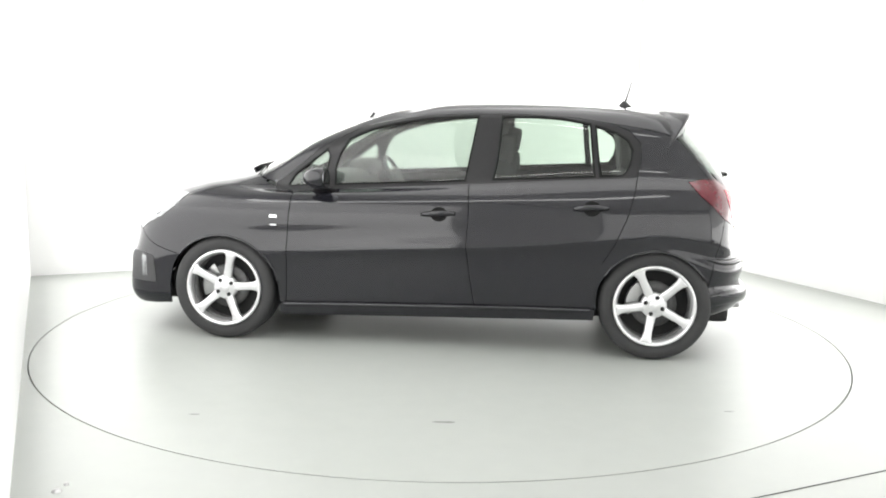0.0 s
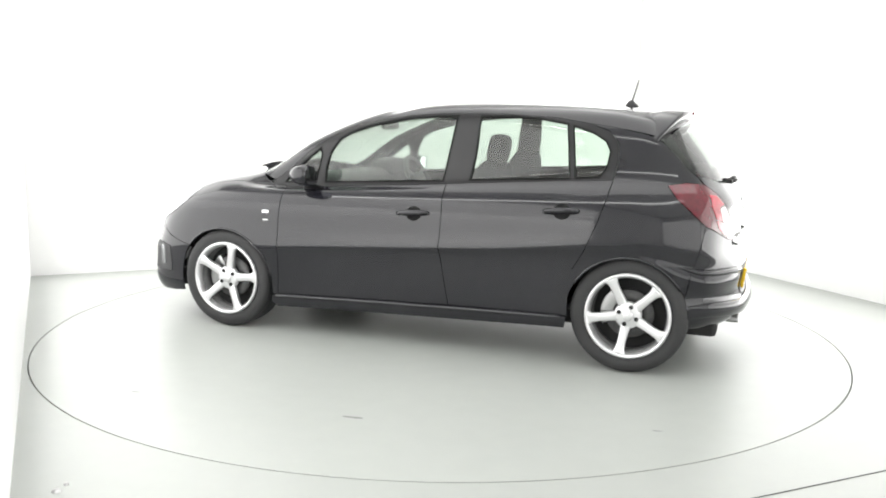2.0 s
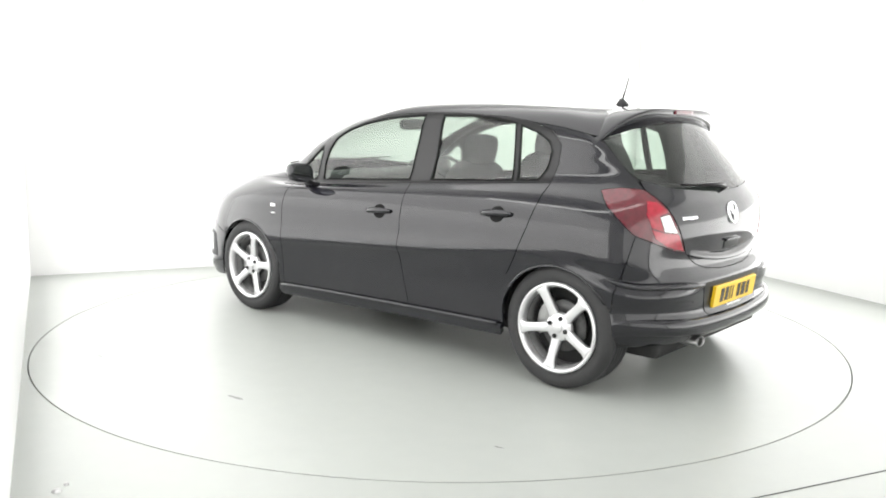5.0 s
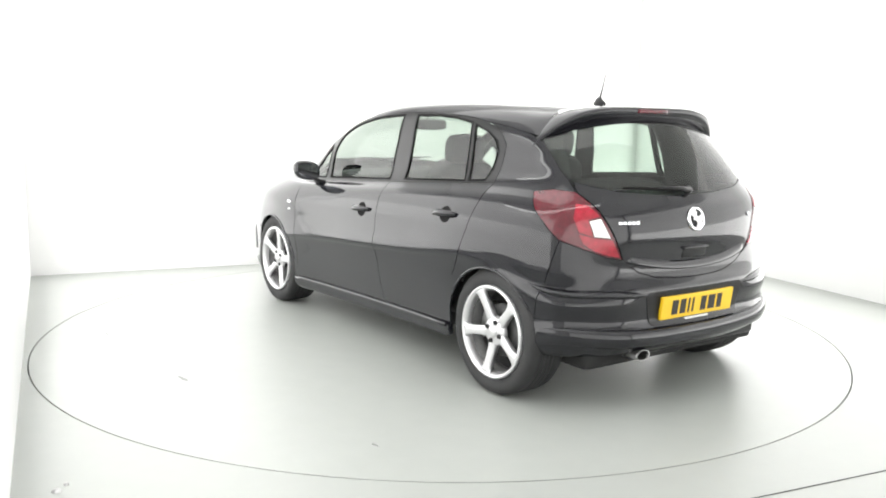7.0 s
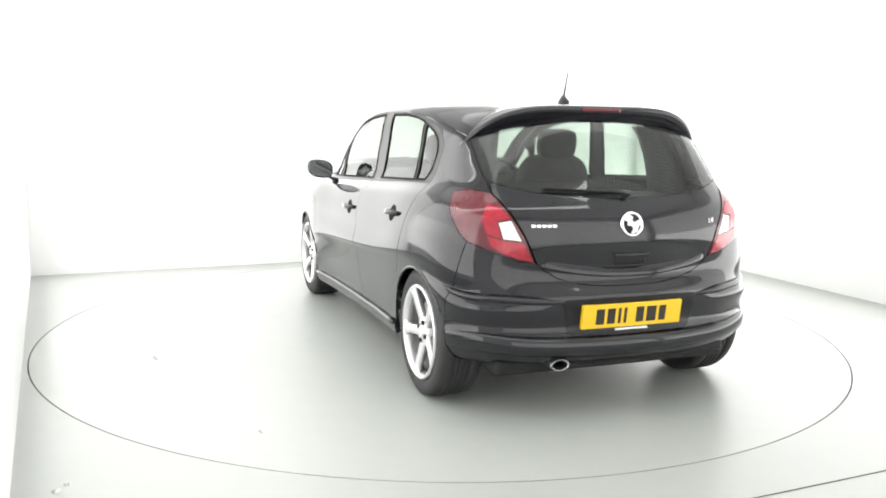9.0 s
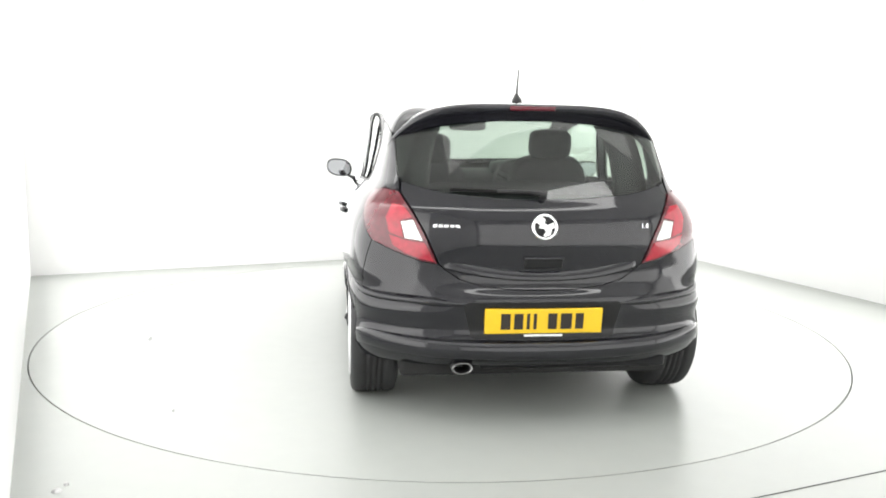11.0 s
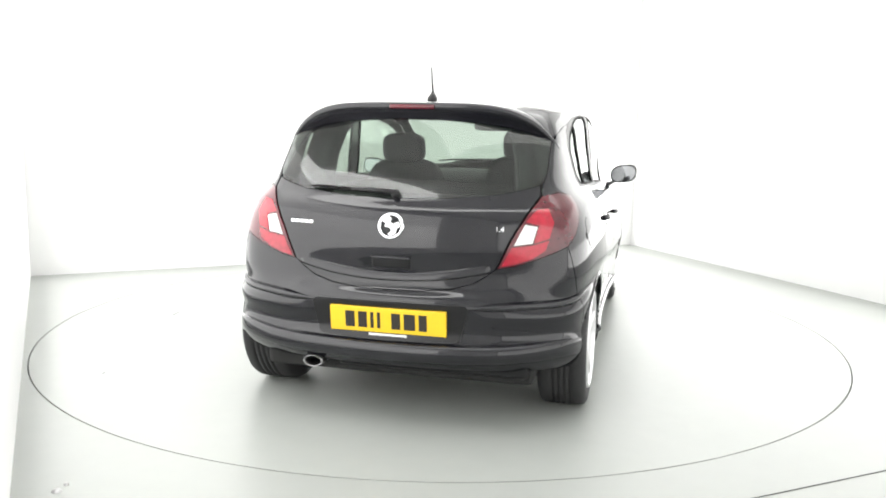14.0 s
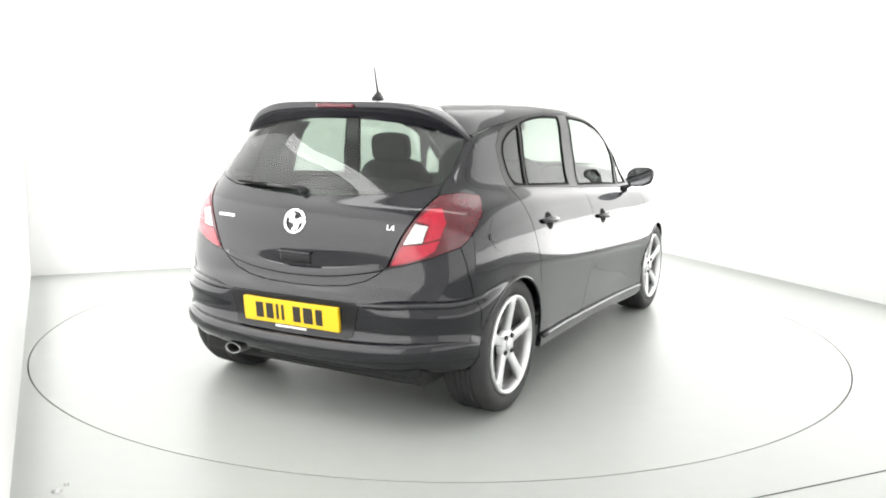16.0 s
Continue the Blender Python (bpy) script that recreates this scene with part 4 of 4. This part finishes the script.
part("silencer", box((-1.60, 0.10, 0.20), (-1.30, 0.55, 0.33), 0.05, 3), STEEL, car, "dull steel silencer")

part("rear_valance", box((-1.72, -0.60, 0.225), (-1.60, 0.26, 0.315), 0.02, 3), SATIN, rear_bumper, "dark lower valance")
# ---- roof aerial, front wipers ----
aerial = part("aerial", loft([[(-1.095 + dx * k, dy * k, z) for dx, dy in ((0.030, 0.0), (0.018, 0.018), (-0.03, 0.022), (-0.045, 0.0), (-0.03, -0.022), (0.018, -0.018))] for z, k in ((1.405, 1.25), (1.430, 1.0), (1.444, 0.62), (1.458, 0.32))]), SATIN, car, "short black roof aerial")
part("aerial_rod", tube([(-1.103, 0, 1.450), (-1.118, 0, 1.50), (-1.138, 0, 1.575)], 0.0055, 8, 0.003), SEAL, aerial)
for y in (0.42, -0.10):
    w = part("front_wiper", tube([(1.195, y, 1.000), (1.185, y - 0.10, 1.012), (1.175, y - 0.25, 1.020)], 0.011, 8, 0.007), SATIN, car, "black windscreen wiper")
    part("wiper_blade", tube([(1.150, y + 0.12, 1.010), (1.158, y, 1.022), (1.160, y - 0.35, 1.030)], 0.006, 8), SEAL, w)

# ---- cabin ----
panel("headlining", Q((0, 11.3), (3.4, 11.3), (5.0, 11.3), (6.5, 11.3), (8.0, 11.4), (11, 11.4), (11, 14), (0, 14)), FABRIC, car, "dark headlining", whole=True, lift=-0.03, gap=0, lip=0.002)
part("cabin_floor", box((-1.55, -0.66, 0.28), (1.0, 0.66, 0.33), 0.02), PLASTIC, car, "dark carpeted cabin floor")


def cushion(size, place, turn=0, power=0.5, n=14):
    """A soft rounded block."""
    bm = bmesh.new()
    bmesh.ops.create_uvsphere(bm, u_segments=2 * n, v_segments=n, radius=1)
    for v in bm.verts:
        v.co = Vector([math.copysign(abs(c) ** power, c) * h for c, h in zip(v.co, size)])
    return placed(bm, Matrix.Translation(place) @ Matrix.Rotation(radians(turn), 4, "Y"))


def seat(y, dz):
    base = part("front_seat", cushion((0.27, 0.25, 0.10), (-0.02, y, 0.50), -8), FABRIC, car, "charcoal fabric front seat")
    part("seat_back", cushion((0.085, 0.24, 0.34), (-0.285, y, 0.76 + dz), -16), FABRIC, base)
    part("headrest", cushion((0.05, 0.127, 0.088), (-0.385, y, 1.155 + dz), -10, 0.55), FABRIC, base)
    for d in (-0.06, 0.06):
        part("headrest_post", tube([(-0.37, y + d, 1.0 + dz), (-0.385, y + d, 1.12 + dz)], 0.006), STEEL, base)


seat(0.36, 0.0)
seat(-0.36, 0.035)
bench = part("rear_seat", cushion((0.27, 0.62, 0.11), (-0.78, 0, 0.50), -6), FABRIC, car, "charcoal fabric rear bench")
part("bench_back", cushion((0.08, 0.62, 0.30), (-1.06, 0, 0.73), -16), FABRIC, bench)
part("parcel_shelf", box((-1.66, -0.56, 0.945), (-1.17, 0.56, 0.965), 0.008), PLASTIC, car, "dark parcel shelf")
dash = part("dashboard", cushion((0.28, 0.70, 0.17), (0.86, 0, 0.80), 6, 0.42), PLASTIC, car, "dark grey dashboard")
part("binnacle", cushion((0.10, 0.17, 0.06), (0.66, -0.36, 0.985), 0, 0.6), PLASTIC, dash)
wheel_ring = bmesh.new()
for k in range(40):
    a = 2 * math.pi * k / 40
    for j in range(10):
        b = 2 * math.pi * j / 10
        wheel_ring.verts.new(((0.178 + 0.014 * math.cos(b)) * math.cos(a), (0.178 + 0.014 * math.cos(b)) * math.sin(a), 0.014 * math.sin(b)))
wheel_ring.verts.ensure_lookup_table()
for k in range(40):
    for j in range(10):
        wheel_ring.faces.new([wheel_ring.verts[i] for i in (k * 10 + j, (k + 1) % 40 * 10 + j, (k + 1) % 40 * 10 + (j + 1) % 10, k * 10 + (j + 1) % 10)])
bmesh.ops.recalc_face_normals(wheel_ring, faces=wheel_ring.faces)
TILT = Matrix.Translation((0.43, -0.36, 0.895)) @ Matrix.Rotation(radians(-62), 4, "Y")
steering = part("steering_wheel", placed(wheel_ring, TILT), PLASTIC, car, "dark steering wheel on the right-hand side")
part("wheel_boss", placed(cushion((0.055, 0.085, 0.03), (0, 0, 0), 0, 0.6), TILT), PLASTIC, steering)
for a in (0, 120, 240):
    part("wheel_spoke", placed(box((0.04, -0.018, -0.008), (0.172, 0.018, 0.008), 0.005), TILT @ Matrix.Rotation(radians(a + 180), 4, "Z")), PLASTIC, steering)
rear_view = part("rear_view_mirror", cushion((0.018, 0.128, 0.036), (0.50, 0.0, 1.288), 8, 0.5), PLASTIC, car, "dark rear-view mirror")
part("mirror_stem", tube([(0.51, 0, 1.30), (0.55, 0, 1.325), (0.52, 0, 1.36)], 0.010), PLASTIC, rear_view)

# small marks on the turntable's paint
random.seed(5)
MARKS = [(0.02, -1.80, 0.06), (1.35, -1.6, 0.03), (-1.1, -1.75, 0.035), (-1.9, 0.9, 0.04)]
for x, y, w in MARKS:
    bm = bmesh.new()
    vs = [bm.verts.new((x + w * (0.6 + 0.4 * random.random()) * math.cos(a), y + 0.25 * w * (0.4 + 0.6 * random.random()) * math.sin(a), 0.0012)) for a in [2 * math.pi * k / 11 for k in range(11)]]
    bm.faces.new(vs)
    bmesh.ops.recalc_face_normals(bm, faces=bm.faces)
    part("scuff_mark", bm, SCUFF, turntable, "faint grey scuff", smooth=False)
for x, y, w in ((-1.355, -2.552, 0.020), (-1.345, -2.497, 0.010)):
    bolt = link("floor_bolt", placed(lathe([(0, 0.008), (w * 0.7, 0.007), (w, 0.0)], 16), Matrix.Translation((x, y, 0)) @ Matrix.Rotation(radians(90), 4, "X")), STEEL)
    tagged(bolt, "small grey fixing bolt set in the floor", "bolt", "floor bolts")


# ---- the turning ----
ANGLES = [(0.0, 172.44), (0.5, 169.20), (1.0, 165.93), (1.5, 162.63), (2.0, 159.29), (2.5, 155.92), (3.0, 152.54), (3.5, 149.15), (4.0, 145.74), (5.25, 137.20), (6.5, 128.61), (7.0, 125.11), (7.5, 121.59), (8.0, 118.04), (8.5, 114.52), (9.0, 111.00), (10.25, 102.27), (11.5, 93.52), (12.0, 90.00), (12.5, 86.52), (13.0, 83.01), (13.5, 79.52), (14.0, 76.00), (14.5, 72.51), (15.0, 68.99), (15.5, 65.53), (16.0, 62.02)]


def motions():
    walk(car, [(t, pose(0, 0, 0, 0, 0, a) @ pose(CAR_X, CAR_Y, 0.0)) for t, a in ANGLES])
    walk(turntable, [(t, pose(0, 0, 0, 0, 0, a - 172.44)) for t, a in ANGLES])


motions()
